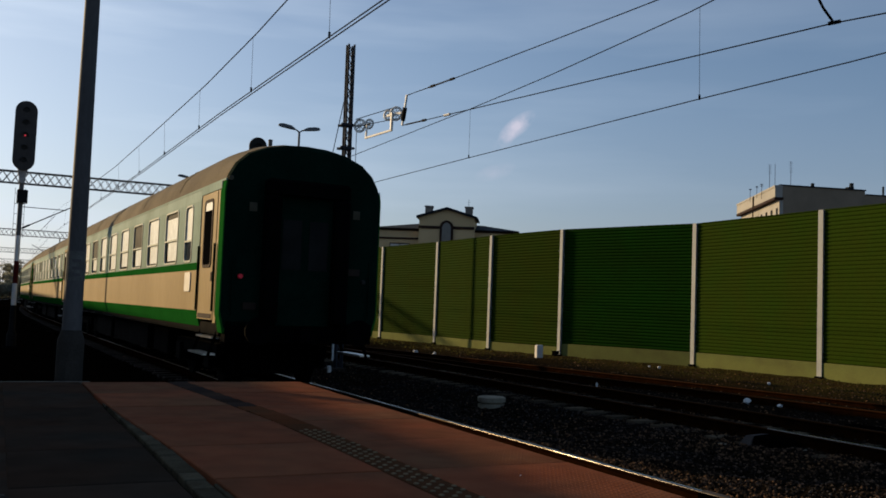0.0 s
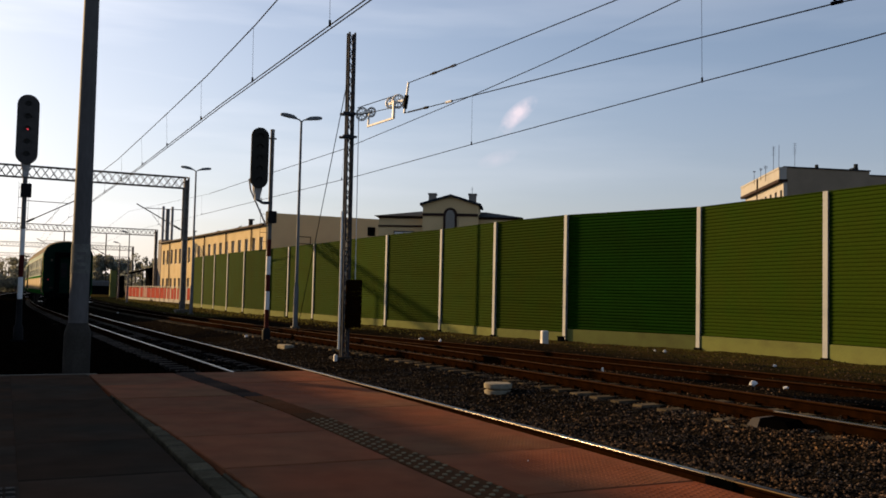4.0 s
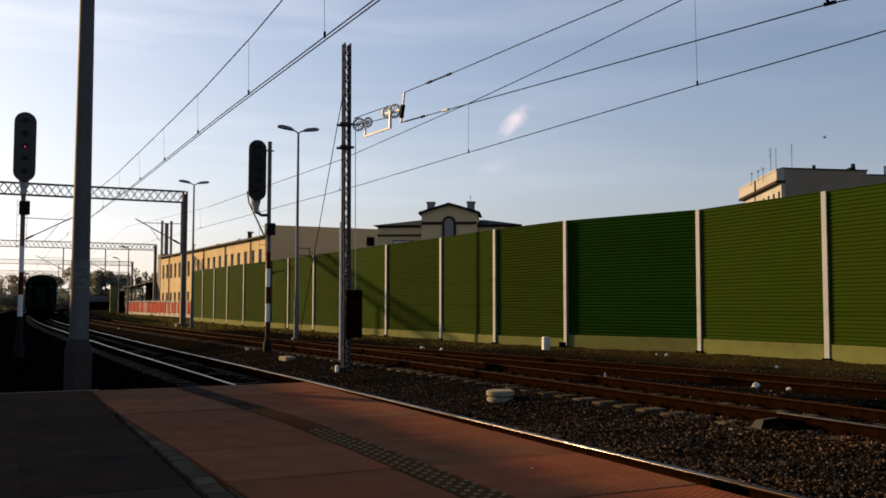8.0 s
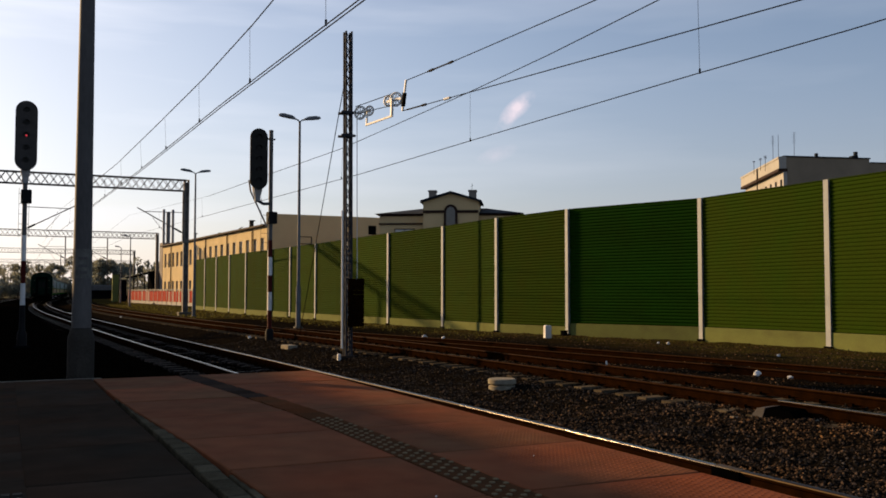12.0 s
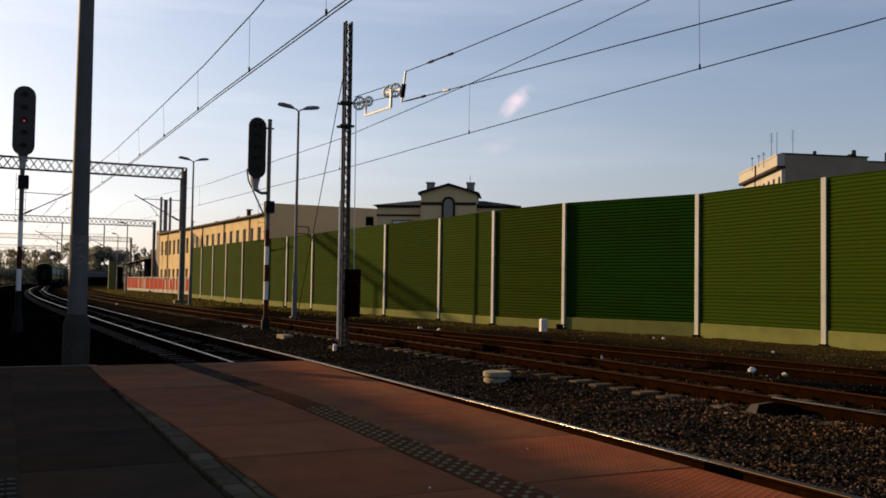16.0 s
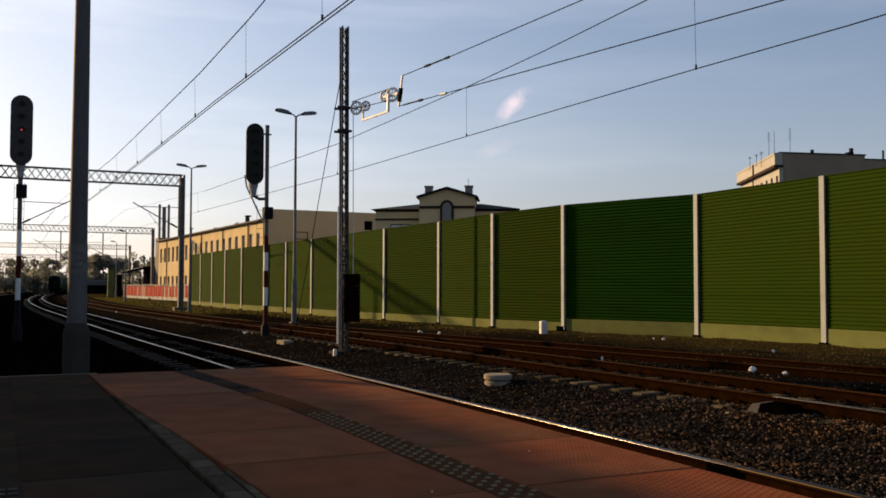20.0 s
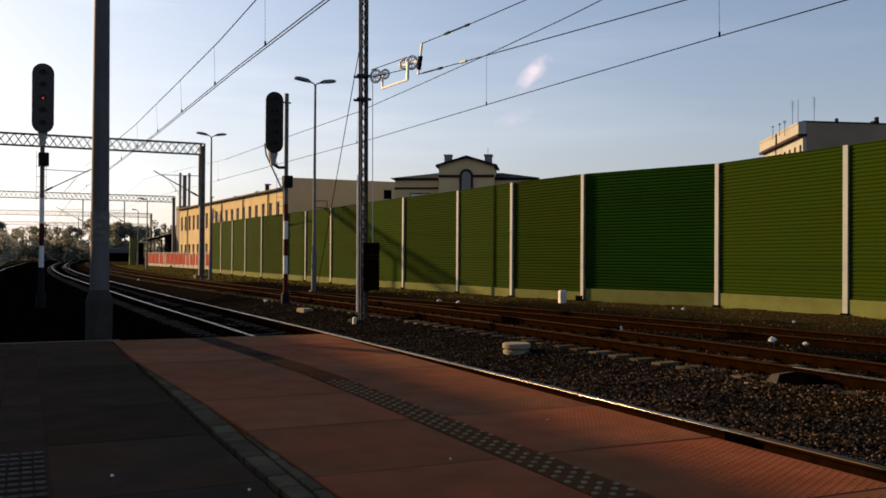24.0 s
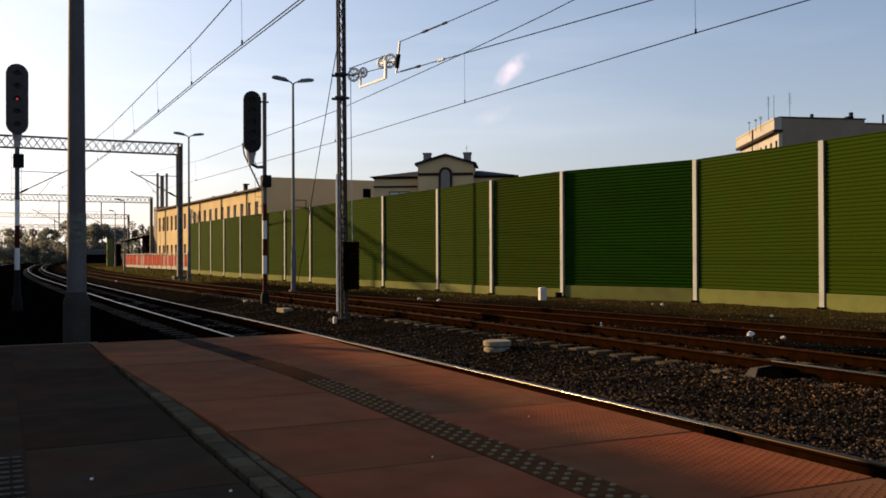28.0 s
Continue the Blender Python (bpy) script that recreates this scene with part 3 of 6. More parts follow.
def platform():
    p = thing("platform", "island platform of worn red and grey slabs ending in a drop", "platform", kind="structure")
    part("platform_body", Shape().box(-1.12, P_BACK, -0.3, 3.15, P_END - 0.04, PZ - 0.09), CONCRETE, p)
    part("edge_wall", Shape().box(3.152, P_BACK, -0.3, 3.19, P_END - 0.02, PZ - 0.09), CONCRETE, p)

    def lay(table):
        return lambda y: float(np.interp(y, [a for a, _ in table], [b for _, b in table]))

    # Towards the platform's narrowing end the joints between the strips of slabs run aslant.
    grey_edge = lay([(3.4, 0.904), (4.45, 0.885), (6.0, 0.876), (8.1, 0.856), (P_END, 0.85)])
    red_edge = lay([(2.6, 1.118), (3.69, 1.103), (4.69, 1.072), (5.84, 1.024), (6.9, 0.962), (8.05, 0.902), (8.5, 0.876), (P_END, 0.862)])
    aside = lay([(6.6, 0.0), (7.5, 0.04), (8.46, 0.13), (P_END, 0.27)])

    def slab_mesh(left, right, y, l):
        """A slab between two edges that may run aslant."""
        def ring(z, c):
            a, b = y + 0.006 + c, y + l - 0.006 - c
            return [(left(a) + 0.003 + c, a - y, z), (right(a) - 0.003 - c, a - y, z), (right(b) - 0.003 - c, b - y, z), (left(b) + 0.003 + c, b - y, z)]
        return Shape().loft([ring(PZ - 0.09, 0), ring(PZ - 0.006, 0), ring(PZ, 0.006)])

    def outer_slab(y0, length):
        """An edge slab with a field of small staggered nubs along the platform's edge."""
        o = slab_mesh(lambda y: 2.218 - aside(y), lambda y: 3.238, y0, length)
        for k in range(18):
            x = 2.53 + k * 0.039
            for j in range(int(length / 0.042) - 1):
                y = 0.03 + j * 0.042 + (0.021 if k % 2 else 0)
                b, c = 0.012, 0.007
                o.add([(x - b, y - b, PZ - 0.001), (x + b, y - b, PZ - 0.001), (x + b, y + b, PZ - 0.001), (x - b, y + b, PZ - 0.001),
                       (x - c, y - c, PZ + 0.0016), (x + c, y - c, PZ + 0.0016), (x + c, y + c, PZ + 0.0016), (x - c, y + c, PZ + 0.0016)],
                      [(4, 5, 6, 7), (0, 1, 5, 4), (1, 2, 6, 5), (2, 3, 7, 6), (3, 0, 4, 7)])
        return o

    SLAB = 1.09
    rows = [(9.14, P_END - 9.14)] + [(9.14 - SLAB * (k + 1), SLAB) for k in range(20)]
    for y, length in rows:
        pieces = [(outer_slab(y, length), RED_SLAB, 0.002), (slab_mesh(red_edge, lambda v: 2.002 - aside(v), y, length), RED_SLAB, 0.001),
                  (slab_mesh(lambda v: 0.1, grey_edge, y, length), GREY_SLAB, 0.001), (slab_mesh(lambda v: -1.205, lambda v: -0.113, y, length), GREY_SLAB, 0.0)]
        for shape, mat, up in pieces:
            part("slab", shape, mat, p, at=pose(0, y + random.uniform(-0.003, 0.003), random.uniform(-0.003, up)))
    tile_mesh, worn_tile, far_tile, dark_tile = [Shape().box(x0, 0.001, PZ - 0.09, x1, 0.299, top, 0.003).mesh("tactile_tile", m) for m, x0, x1, top in
                                                   ((TACTILE, 0.003, 0.211, PZ), (WORN_TACTILE, 0.003, 0.211, PZ), (DARK_TACTILE, 0.003, 0.211, PZ), (GREY_SLAB, -0.008, 0.222, PZ - 0.0045))]
    studs, field = Shape(), Shape()
    for i in range(3):
        for j in range(4):      # studs in slanting rows of four
            x, y = 0.023 + j * 0.056, 0.02 + ((i * 0.1 + j * 0.065) % 0.3)
            if y < 0.29:
                studs.turn([(0.0165, PZ - 0.004), (0.0155, PZ + 0.0045), (0.011, PZ + 0.0065)], (x, y), 8)
            field.box(0.012 + j * 0.05, 0.02 + i * 0.1, PZ - 0.004, 0.05 + j * 0.05, 0.062 + i * 0.1, PZ + 0.006)
    studs_mesh, dull_studs = studs.mesh("studs", STUD), field.mesh("studs", SOCKET)
    for k in range(61):
        y = P_END - 0.3 * (k + 1)
        tile = part("tactile_tile", tile_mesh if y < 6.3 else worn_tile if y < 7.7 else far_tile, None, p, at=pose(2.0035 - aside(y + 0.15), y, random.uniform(-0.002, 0.001)))
        if y < 6.3:      # further on the raised pattern is worn away, and the last tiles are darker
            tagged(part("studs", studs_mesh, None, tile), kind="stuff")
        tile = part("tactile_tile", dark_tile, None, p, at=pose(-0.1125, y, 0))
        if y < 4.55:
            tagged(part("studs", dull_studs, None, tile), kind="stuff")
    for k in range(62):      # a wedge of pavers, two columns wide where there is room
        y = 8.4 - 0.2 * (k + 1)
        x0, x1 = grey_edge(y + 0.1) + 0.038, red_edge(y + 0.1) - 0.006
        spans = [(x0, min(x1, 1.03))] + [(1.044, x1)] * (x1 > 1.06)
        for j, (u, v) in enumerate(spans):
            piece = Shape().box(0.0, 0.004, PZ - 0.08, v - u, 0.194, PZ - 0.005, 0.005).mesh("paver", PAVER)
            part("paver", piece, None, p, at=pose(u, y - (0.1 if j else 0), random.uniform(-0.004, 0.002)))
    part("joint_fill", Shape().box(0.84, -4.2, PZ - 0.088, 1.13, P_END - 0.01, PZ - 0.045), DARK, p, "black strip below the gaps between the pavers")
    part("end_kerb", Shape().box(-1.2, P_END + 0.002, PZ - 0.2, 0.95, P_END + 0.06, PZ + 0.002, 0.008), CONCRETE, p, "worn concrete kerb at the platform's end")


# ---------------------------------------------------------------- noise barrier
POSTS = [(22.45, 4.6), (22.36, 9.6), (22.23, 14.55), (22.09, 19.5), (21.64, 24.49), (19.55, 29.6), (18.6, 33.5), (18.42, 38.34), (17.78, 43.5), (17.4, 48.65),
         (17.14, 53.66), (16.9, 58.36), (16.7, 63.16), (16.35, 68.3), (16.33, 73.8), (16.36, 79.0), (16.4, 84.2), (16.45, 89.2)]


def barrier_top(y):
    return float(np.interp(y, [10, 19.5, 24.33, 29.6, 33.5, 43.6, 53.7, 68, 89], [5.08, 4.99, 4.88, 4.83, 4.74, 4.65, 4.57, 4.58, 4.68]))


def barrier():
    b = thing("noise_barrier", "tall ribbed green noise barrier with pale posts and plinth", "noise barrier")
    for (xa, ya), (xb, yb) in zip(POSTS, POSTS[1:]):
        length = math.hypot(xb - xa, yb - ya)
        m = pose(xa, ya, -0.1, 0, 0, math.degrees(math.atan2(yb - ya, xb - xa)))
        n = 38
        foot = 0.46 if ya < 28 else 0.33      # the plinth is lower along the far stretch
        ends = []
        for x, top in ((0.08, barrier_top(ya)), (length - 0.08, barrier_top(yb))):
            pitch = (top - foot) / n
            prof = []
            for i in range(n):
                z0 = foot + i * pitch
                prof += [(0.0, z0), (0.024, z0 + 0.022), (0.024, z0 + pitch - 0.042), (0.0, z0 + pitch - 0.02)]
            prof += [(0.0, top), (-0.06, top), (-0.06, foot)]
            ends.append([(x, y, z) for y, z in prof])
        # the bay that turns inwards has a darker, purer green
        dark_bay = 24 < ya < 25
        part("panel", Shape().loft(ends), DARK_PANEL if dark_bay else PANEL, b, "darker green ribbed panel" if dark_bay else "", at=m)
        part("plinth", Shape().box(0.07, -0.07, -0.25, length - 0.07, 0.06, foot - 0.005, 0.01), PLINTH, b, "pale green concrete plinth", at=m)
        part("capping", Shape().loft([[(x, y, z + dz) for y, dz in ((-0.07, 0.003), (0.03, 0.003), (0.03, 0.03), (-0.07, 0.03))] for x, z in ((0.05, barrier_top(ya)), (length - 0.05, barrier_top(yb)))]), PANEL, b, at=m)
    for x, y in POSTS:
        top = barrier_top(y) + 0.02
        h = [(-0.088, -0.1), (0.088, -0.1), (0.088, -0.085), (0.012, -0.085), (0.012, 0.085), (0.088, 0.085), (0.088, 0.1), (-0.088, 0.1), (-0.088, 0.085), (-0.012, 0.085), (-0.012, -0.085), (-0.088, -0.085)]
        q = part("post", Shape().loft([[(u, v, z) for u, v in h] for z in (-0.3, top)]), POST, b, "pale steel H-section post", at=pose(x, y, -0.1, 0, 0, 92))
        part("post_footing", Shape().box(-0.15, -0.15, -0.3, 0.15, 0.15, 0.05, 0.02), DARK, q)


barrier()


# ---------------------------------------------------------------- poles, signals, overhead line
def platform_lamp():
    t = thing("platform_lamp", "grey tapered lamp post beyond the platform's end", "lamp post", at=pose(0.83, 11.75, 0))
    part("socket", Shape().turn([(0.155, -0.35), (0.153, 0.97), (0.148, 1.02), (0.113, 1.12)], n=18), SOCKET, t, smooth=True)
    part("pole", Shape().turn([(0.112, 1.1), (0.105, 2.0), (0.082, 6.0), (0.065, 9.0)], n=18), POLE_GREY, t, smooth=True)
    plate = part("number_band", Shape().turn([(0.1115, 1.71), (0.1095, 2.06)], n=18), BAND, t, "pale worn painted band")
    for z in (1.76, 1.84, 1.93):
        part("mark", Shape().box(-0.05, -0.1135, z, 0.045, -0.105, z + 0.035), POLE_GREY, plate)
    part("door", Shape().box(-0.05, -0.159, 0.3, 0.05, -0.14, 0.75), SOCKET, t)
    part("arm", Shape().tube([(0, 0, 8.9), (0.3, 0, 9.2), (1.1, 0, 9.3)], 0.04, 8), POLE_GREY, t)
    part("lantern", Shape().box(1.0, -0.14, 9.25, 1.6, 0.14, 9.38, 0.03), POLE_GREY, t)


def street_lamp(x, y, top, double=True, turn=0, rough_z=GROUND_Z):
    t = thing("street_lamp", "slim grey yard lamp with two flat heads" if double else "slim grey yard lamp with a single arm", "lamp post", at=pose(x, y, rough_z, 0, 0, turn), group="yard lamps")
    h = top - rough_z
    part("pole", Shape().turn([(0.13, -0.1), (0.12, 2.0), (0.085, 2.1), (0.055, h)], n=12), LAMP_GREY, t, smooth=True)
    part("base", Shape().box(-0.2, -0.2, -0.2, 0.2, 0.2, 0.1, 0.03), CONCRETE, t)
    for s in ((-1, 1) if double else (-1,)):
        part("arm", Shape().tube([(0, 0, h - 0.05), (s * 0.12, 0, h + 0.06), (s * 0.4, 0, h + 0.12)], 0.035, 6), LAMP_GREY, t)
        part("lamp_head", Shape().loft([[(s * u, -w, h + 0.04 + e), (s * u, w, h + 0.04 + e), (s * u, w, h + 0.04 + e + k * 0.5), (s * u, w * 0.6, h + 0.04 + e + k), (s * u, -w * 0.6, h + 0.04 + e + k), (s * u, -w, h + 0.04 + e + k * 0.5)]
                                        for u, w, e, k in ((0.22, 0.06, 0.02, 0.08), (0.42, 0.14, 0.05, 0.16), (0.8, 0.15, 0.10, 0.17), (1.0, 0.11, 0.13, 0.13), (1.06, 0.05, 0.16, 0.06))]), LAMP_GREY, t, smooth=True)


def rounded_plate(w, z0, z1, n=12):
    """An upright plate outline with half-round ends."""
    r = w / 2
    top = [(r * math.cos(a), z1 - r + r * math.sin(a)) for a in [math.pi * i / n for i in range(n + 1)]]
    return top + [(-x, z0 + z1 - z) for x, z in top]


def signal(x, y, base, z_head, top, head_dx, post_top, bands, lit, box_z, label, width, first=0, paint=None):
    t = thing("railway_signal", label, "railway signal", at=pose(x, y, 0), group="light signals")
    # near-black footing: the shade at the signal's foot is put into its colour
    part("footing", Shape().box(-0.25, -0.25, base - 0.3, 0.25, 0.25, base + 0.12, 0.04), DARK, t)
    part("base_socket", Shape().turn([(0.15, base + 0.1), (0.15, base + 0.5), (0.1, base + 0.62), (0.085, bands[0])], n=12), BLACK, t, smooth=True)
    for i, (a, b) in enumerate(zip(bands, bands[1:])):
        red = (i + first) % 2 == 0
        part("red_band" if red else "white_band", Shape().cyl((0, 0, a), (0, 0, b), 0.078, n=12), REDP if red else WHITE, t)
    part("post", Shape().cyl((0, 0, bands[-1]), (0, 0, post_top), 0.074, n=12), SIGPOST, t, smooth=True)
    part("post_cap", Shape().turn([(0.085, post_top), (0.085, post_top + 0.03), (0.05, post_top + 0.05)], n=12), SIGPOST, t)
    head = part("signal_head", Shape().prism(rounded_plate(width, z_head, top), -0.22, -0.15).prism(rounded_plate(width * 0.78, z_head + 0.08, top - 0.08), -0.149, 0.1), paint or SIGHEAD, t,
                "dark round-ended signal head", at=pose(head_dx, 0, 0), smooth=True)
    n = 5
    step = (top - z_head - 0.62) / (n - 1)
    for i in range(n):
        z = z_head + 0.31 + i * step
        rr = 0.105
        bow = [-0.25 + (math.pi + 0.5) * k / 9 for k in range(10)]
        hood = Shape().loft([[(rr * q * math.cos(a), y, z + rr * q * math.sin(a)) for q, y in ((1, -0.22), (0.95, -0.29), (0.91, -0.29), (0.96, -0.22))] for a in bow])
        part("hood", hood, SIGHEAD, head)
        on = lit == i
        part("lens", Shape().cyl((0, -0.215, z), (0, -0.232, z), 0.028 if on else 0.07, n=12), RED_LIT if on else LENS, head, "lit red lamp" if on else "")
    side = 1 if head_dx < 0 else -1
    bracket = Shape().loft([[(head_dx + sx * w, sy * w, z) for sx, sy in ((-1, -1), (1, -1), (1, 1), (-1, 1))] for w, z in ((0.15, z_head + 0.12), (0.14, z_head - 0.05), (0.1, z_head - 0.2), (0.09, z_head - 0.4))])
    part("head_bracket", bracket, HEADPALE, t, "weathered zinc head bracket")
    if head_dx:
        part("bracket_arm", Shape().tube([(head_dx, 0, z_head - 0.38), (head_dx * 0.55, 0, z_head - 0.5), (0, 0, z_head - 0.48)], 0.055, 7), LATTICE, t)
        part("bracket_arm", Shape().tube([(head_dx - 0.28, 0.1, z_head + 0.35), (head_dx - 0.22, 0.1, z_head - 0.05), (-0.12, 0.05, box_z - 0.3)], 0.03, 6), HEADPALE, t)
        part("upper_clamp", Shape().bar((head_dx, 0.03, top - 0.32), (0.16, 0.03, top - 0.32), 0.05, 0.05), LATTICE, t)
    part("junction_box", Shape().box(-0.12, -0.2, box_z - 0.2, 0.2, 0.16, box_z + 0.22, 0.02), BLACK, t)
    ladder = Shape()
    for sx in (-0.17, 0.13):
        ladder.cyl((sx + head_dx * 0.25, 0.2, box_z - 1.3), (sx + head_dx * 0.25, 0.2, box_z + 0.3), 0.007, n=5)
    k = box_z - 1.2
    while k < box_z + 0.3:
        ladder.cyl((-0.17 + head_dx * 0.25, 0.2, k), (0.13 + head_dx * 0.25, 0.2, k), 0.008, n=5)
        k += 0.33
    part("ladder", ladder, LATTICE, t)


platform_lamp()
street_lamp(12.95, 43.4, 9.98)
street_lamp(12.07, 66.0, 9.98)
street_lamp(13.5, 115.3, 8.1, False, 20)
street_lamp(16.2, 150.0, 8.4, False, 20)
signal(8.55, 32.2, -0.38, 5.2, 7.38, -0.49, 7.34, [0.23, 0.89, 1.54, 2.14, 2.79, 3.4], -1, 4.2, "dark light signal on a red and white banded post", 0.63)
# this head's lighter grey holds the glare beside the sun
signal(0.508, 32.3, -0.3, 5.45, 7.70, 0.0, 5.07, [1.12, 1.815, 2.54, 3.36], 2, 4.61, "light signal showing red on a red and white banded post", 0.66, 1, HAZE_GREY)


def lattice(s, a, b, w, d, step, crossed=False, leg=0.07, brace=0.035):
    """A four-legged lattice beam or mast between a and b."""
    a, b = Vector(a), Vector(b)
    ax = (b - a).normalized()
    u = Vector((1, 0, 0)) if abs(ax.z) > 0.5 else Vector((0, 0, 1))
    v = ax.cross(u).normalized()
    legs = [u * sx * w / 2 + v * sy * d / 2 for sx, sy in ((-1, -1), (1, -1), (1, 1), (-1, 1))]
    for g in legs:
        s.bar(a + g, b + g, leg, leg)
    n = max(2, round((b - a).length / step))
    for i in range(n):
        p, q = a.lerp(b, i / n), a.lerp(b, (i + 1) / n)
        for k in range(4):
            g, h = legs[k], legs[(k + 1) % 4]
            s.bar(p + (g if i % 2 else h), q + (h if i % 2 else g), brace, brace)
            if crossed:
                s.bar(p + (h if i % 2 else g), q + (g if i % 2 else h), brace, brace)
    return s


def tension_mast():
    t = thing("catenary_mast", "steel lattice mast with tensioning wheels and stay wire", "catenary mast", at=pose(8.5, 24.0, 0))
    s = lattice(Shape(), (0.08, 0, -0.3), (0.035, 0, 8.85), 0.165, 0.17, 0.40, True, 0.046, 0.017)
    part("lattice_mast", s, LATTICE, t)
    part("footing", Shape().box(-0.28, -0.28, -0.7, 0.28, 0.28, -0.2, 0.04), DARK_SLEEPER, t)
    for z in (6.55, 5.9):
        part("clamp", Shape().box(-0.19, -0.16, z - 0.035, 0.22, -0.12, z + 0.035, 0.008).box(-0.19, 0.12, z - 0.035, 0.22, 0.16, z + 0.035, 0.008).cyl((-0.15, -0.2, z), (-0.15, 0.2, z), 0.018, n=6).cyl((0.2, -0.2, z), (0.2, 0.2, z), 0.018, n=6), LATTICE, t)
    for i in range(12):
        z = 0.6 + i * 0.11
        part("cast_weight", Shape().turn([(0.225, z), (0.23, z + 0.095), (0.2, z + 0.108)], (0.28, -0.1), 16), RUST, t, "rusty dark cast tension weight")
    part("guide_tube", Shape().cyl((-0.125, -0.1, 0.0), (-0.13, -0.1, 3.8), 0.03, n=8).cyl((0.31, -0.1, 1.9), (0.28, -0.1, 6.5), 0.012, n=5), TIN, t)
    def wheel(cx, cy, cz, r):
        ws = Shape()
        m = Matrix.Translation((cx, cy, cz)) @ Matrix.Rotation(radians(-52), 4, "Z")
        n = 18
        for rr, wd in ((r, 0.022), (r * 0.8, 0.012)):
            pts = [m @ Vector((rr * math.cos(2 * math.pi * i / n), 0, rr * math.sin(2 * math.pi * i / n))) for i in range(n + 1)]
            ws.tube(pts, wd, 5)
        for i in range(4):
            a = math.pi * i / 4
            ws.tube([m @ Vector((r * math.cos(a), 0, r * math.sin(a))), m @ Vector((-r * math.cos(a), 0, -r * math.sin(a)))], 0.014, 4)
        return ws
    for cx, cy, cz, r in ((0.30, -0.3, 6.53, 0.18), (0.48, -0.55, 6.56, 0.13), (0.62, -1.6, 6.64, 0.14), (0.71, -1.9, 6.64, 0.18)):
        part("pulley", wheel(cx, cy, cz, r), TIN, t, "bright spoked tension wheel")
    part("pulley_yoke", Shape().bar((0.36, -0.7, 6.5), (0.34, -0.7, 6.14), 0.045, 0.045).bar((0.32, -0.7, 6.12), (0.63, -1.85, 6.2), 0.04, 0.05).bar((0.61, -1.85, 6.2), (0.62, -1.85, 6.66), 0.065, 0.065).bar((0.24, -0.2, 6.53), (0.44, -0.62, 6.56), 0.05, 0.06).bar((0.57, -1.5, 6.62), (0.76, -2.15, 6.62), 0.05, 0.06), TIN, t)
    part("tension_rope", Shape().tube([(0.2, -0.2, 6.71), (0.7, -1.9, 6.82)], 0.012, 4).tube([(0.2, -0.2, 6.5), (0.7, -1.9, 6.5)], 0.012, 4), WIRE, t)
    part("yoke_bar", Shape().bar((0.77, -2.2, 6.28), (0.74, -2.5, 7.03), 0.045, 0.05), TIN, t)
    part("insulator", Shape().cyl((0.766, -2.24, 6.40), (0.752, -2.38, 6.72), 0.062, n=8), INSUL, t)
    part("stay_wire", Shape().tube([(0.03, 0.1, 7.75), (1.98, 11.0, -0.3)], 0.013, 5), DARK, t)
    part("earth_wire", Shape().tube([(0.2, 0.05, 6.2), (0.22, 0.1, 0.2)], 0.008, 4), WIRE, t)
    part("marker", Shape().box(-0.37, -0.5, -0.3, -0.28, -0.4, -0.12, 0.02), FRAMEW, t, "small white marker block")


tension_mast()


def gantry(y, x0, x1, z0, z1, drops, turn=0.0, label="steel lattice portal over the tracks"):
    t = thing("overhead_gantry", label, "catenary gantry", at=pose(0, y, 0), group="overhead gantries")
    zc = (z0 + z1) / 2
    part("beam", lattice(Shape(), (x0, 0, zc), (x1, 0, zc), z1 - z0 - 0.07, 0.6, 0.55, True), GANTRY, t)
    for x in (x0, x1):
        post = Shape().box(x - 0.19, -0.2, -0.3, x - 0.09, 0.2, z1).box(x + 0.09, -0.2, -0.3, x + 0.19, 0.2, z1).box(x - 0.089, -0.03, -0.3, x + 0.089, 0.03, z1 - 0.2)
        for k in range(11):
            post.box(x - 0.089, -0.19, 0.4 + k * 0.8, x + 0.089, -0.16, 0.58 + k * 0.8)
        part("gantry_post", post, GANTRY, t)
        part("footing", Shape().box(x - 0.5, -0.5, -0.5, x + 0.5, 0.5, 0.05, 0.04), CONCRETE, t)
    for x, side in drops:
        part("drop_post", Shape().bar((x, 0, z0), (x, 0, 5.2), 0.14, 0.14), GANTRY, t)
        arm = Shape().cyl((x, 0, 5.9), (x + side * 3.3, 0, 7.7), 0.04, n=6).cyl((x, 0, 7.45), (x + side * 2.9, 0, 7.42), 0.028, n=6).cyl((x + side * 2.2, 0, 7.0), (x + side * 1.2, 0, 5.75), 0.018, n=5)
        part("cantilever", arm, GANTRY, t)
        part("insulator", Shape().cyl((x + side * 0.15, 0, 5.98), (x + side * 0.6, 0, 6.23), 0.07, n=8), INSUL, t)
    return t


gantry(69.5, -14.0, 12.05, 9.02, 9.9, [(11.85, -1), (1.17, 1)])
gantry(129.3, -14.0, 18.62, 8.72, 9.6, [(7.0, -1), (12.2, -1)])
gantry(190.0, -18.0, 11.0 + 12, 8.9, 9.8, [(3.0, 1), (9.5, -1)])
gantry(255.0, -16.0, 30, 8.9, 9.8, [(9.0, 1), (16.5, -1)])
gantry(320.0, -16.0, 40, 8.9, 9.8, [(15, 1), (24, -1)])


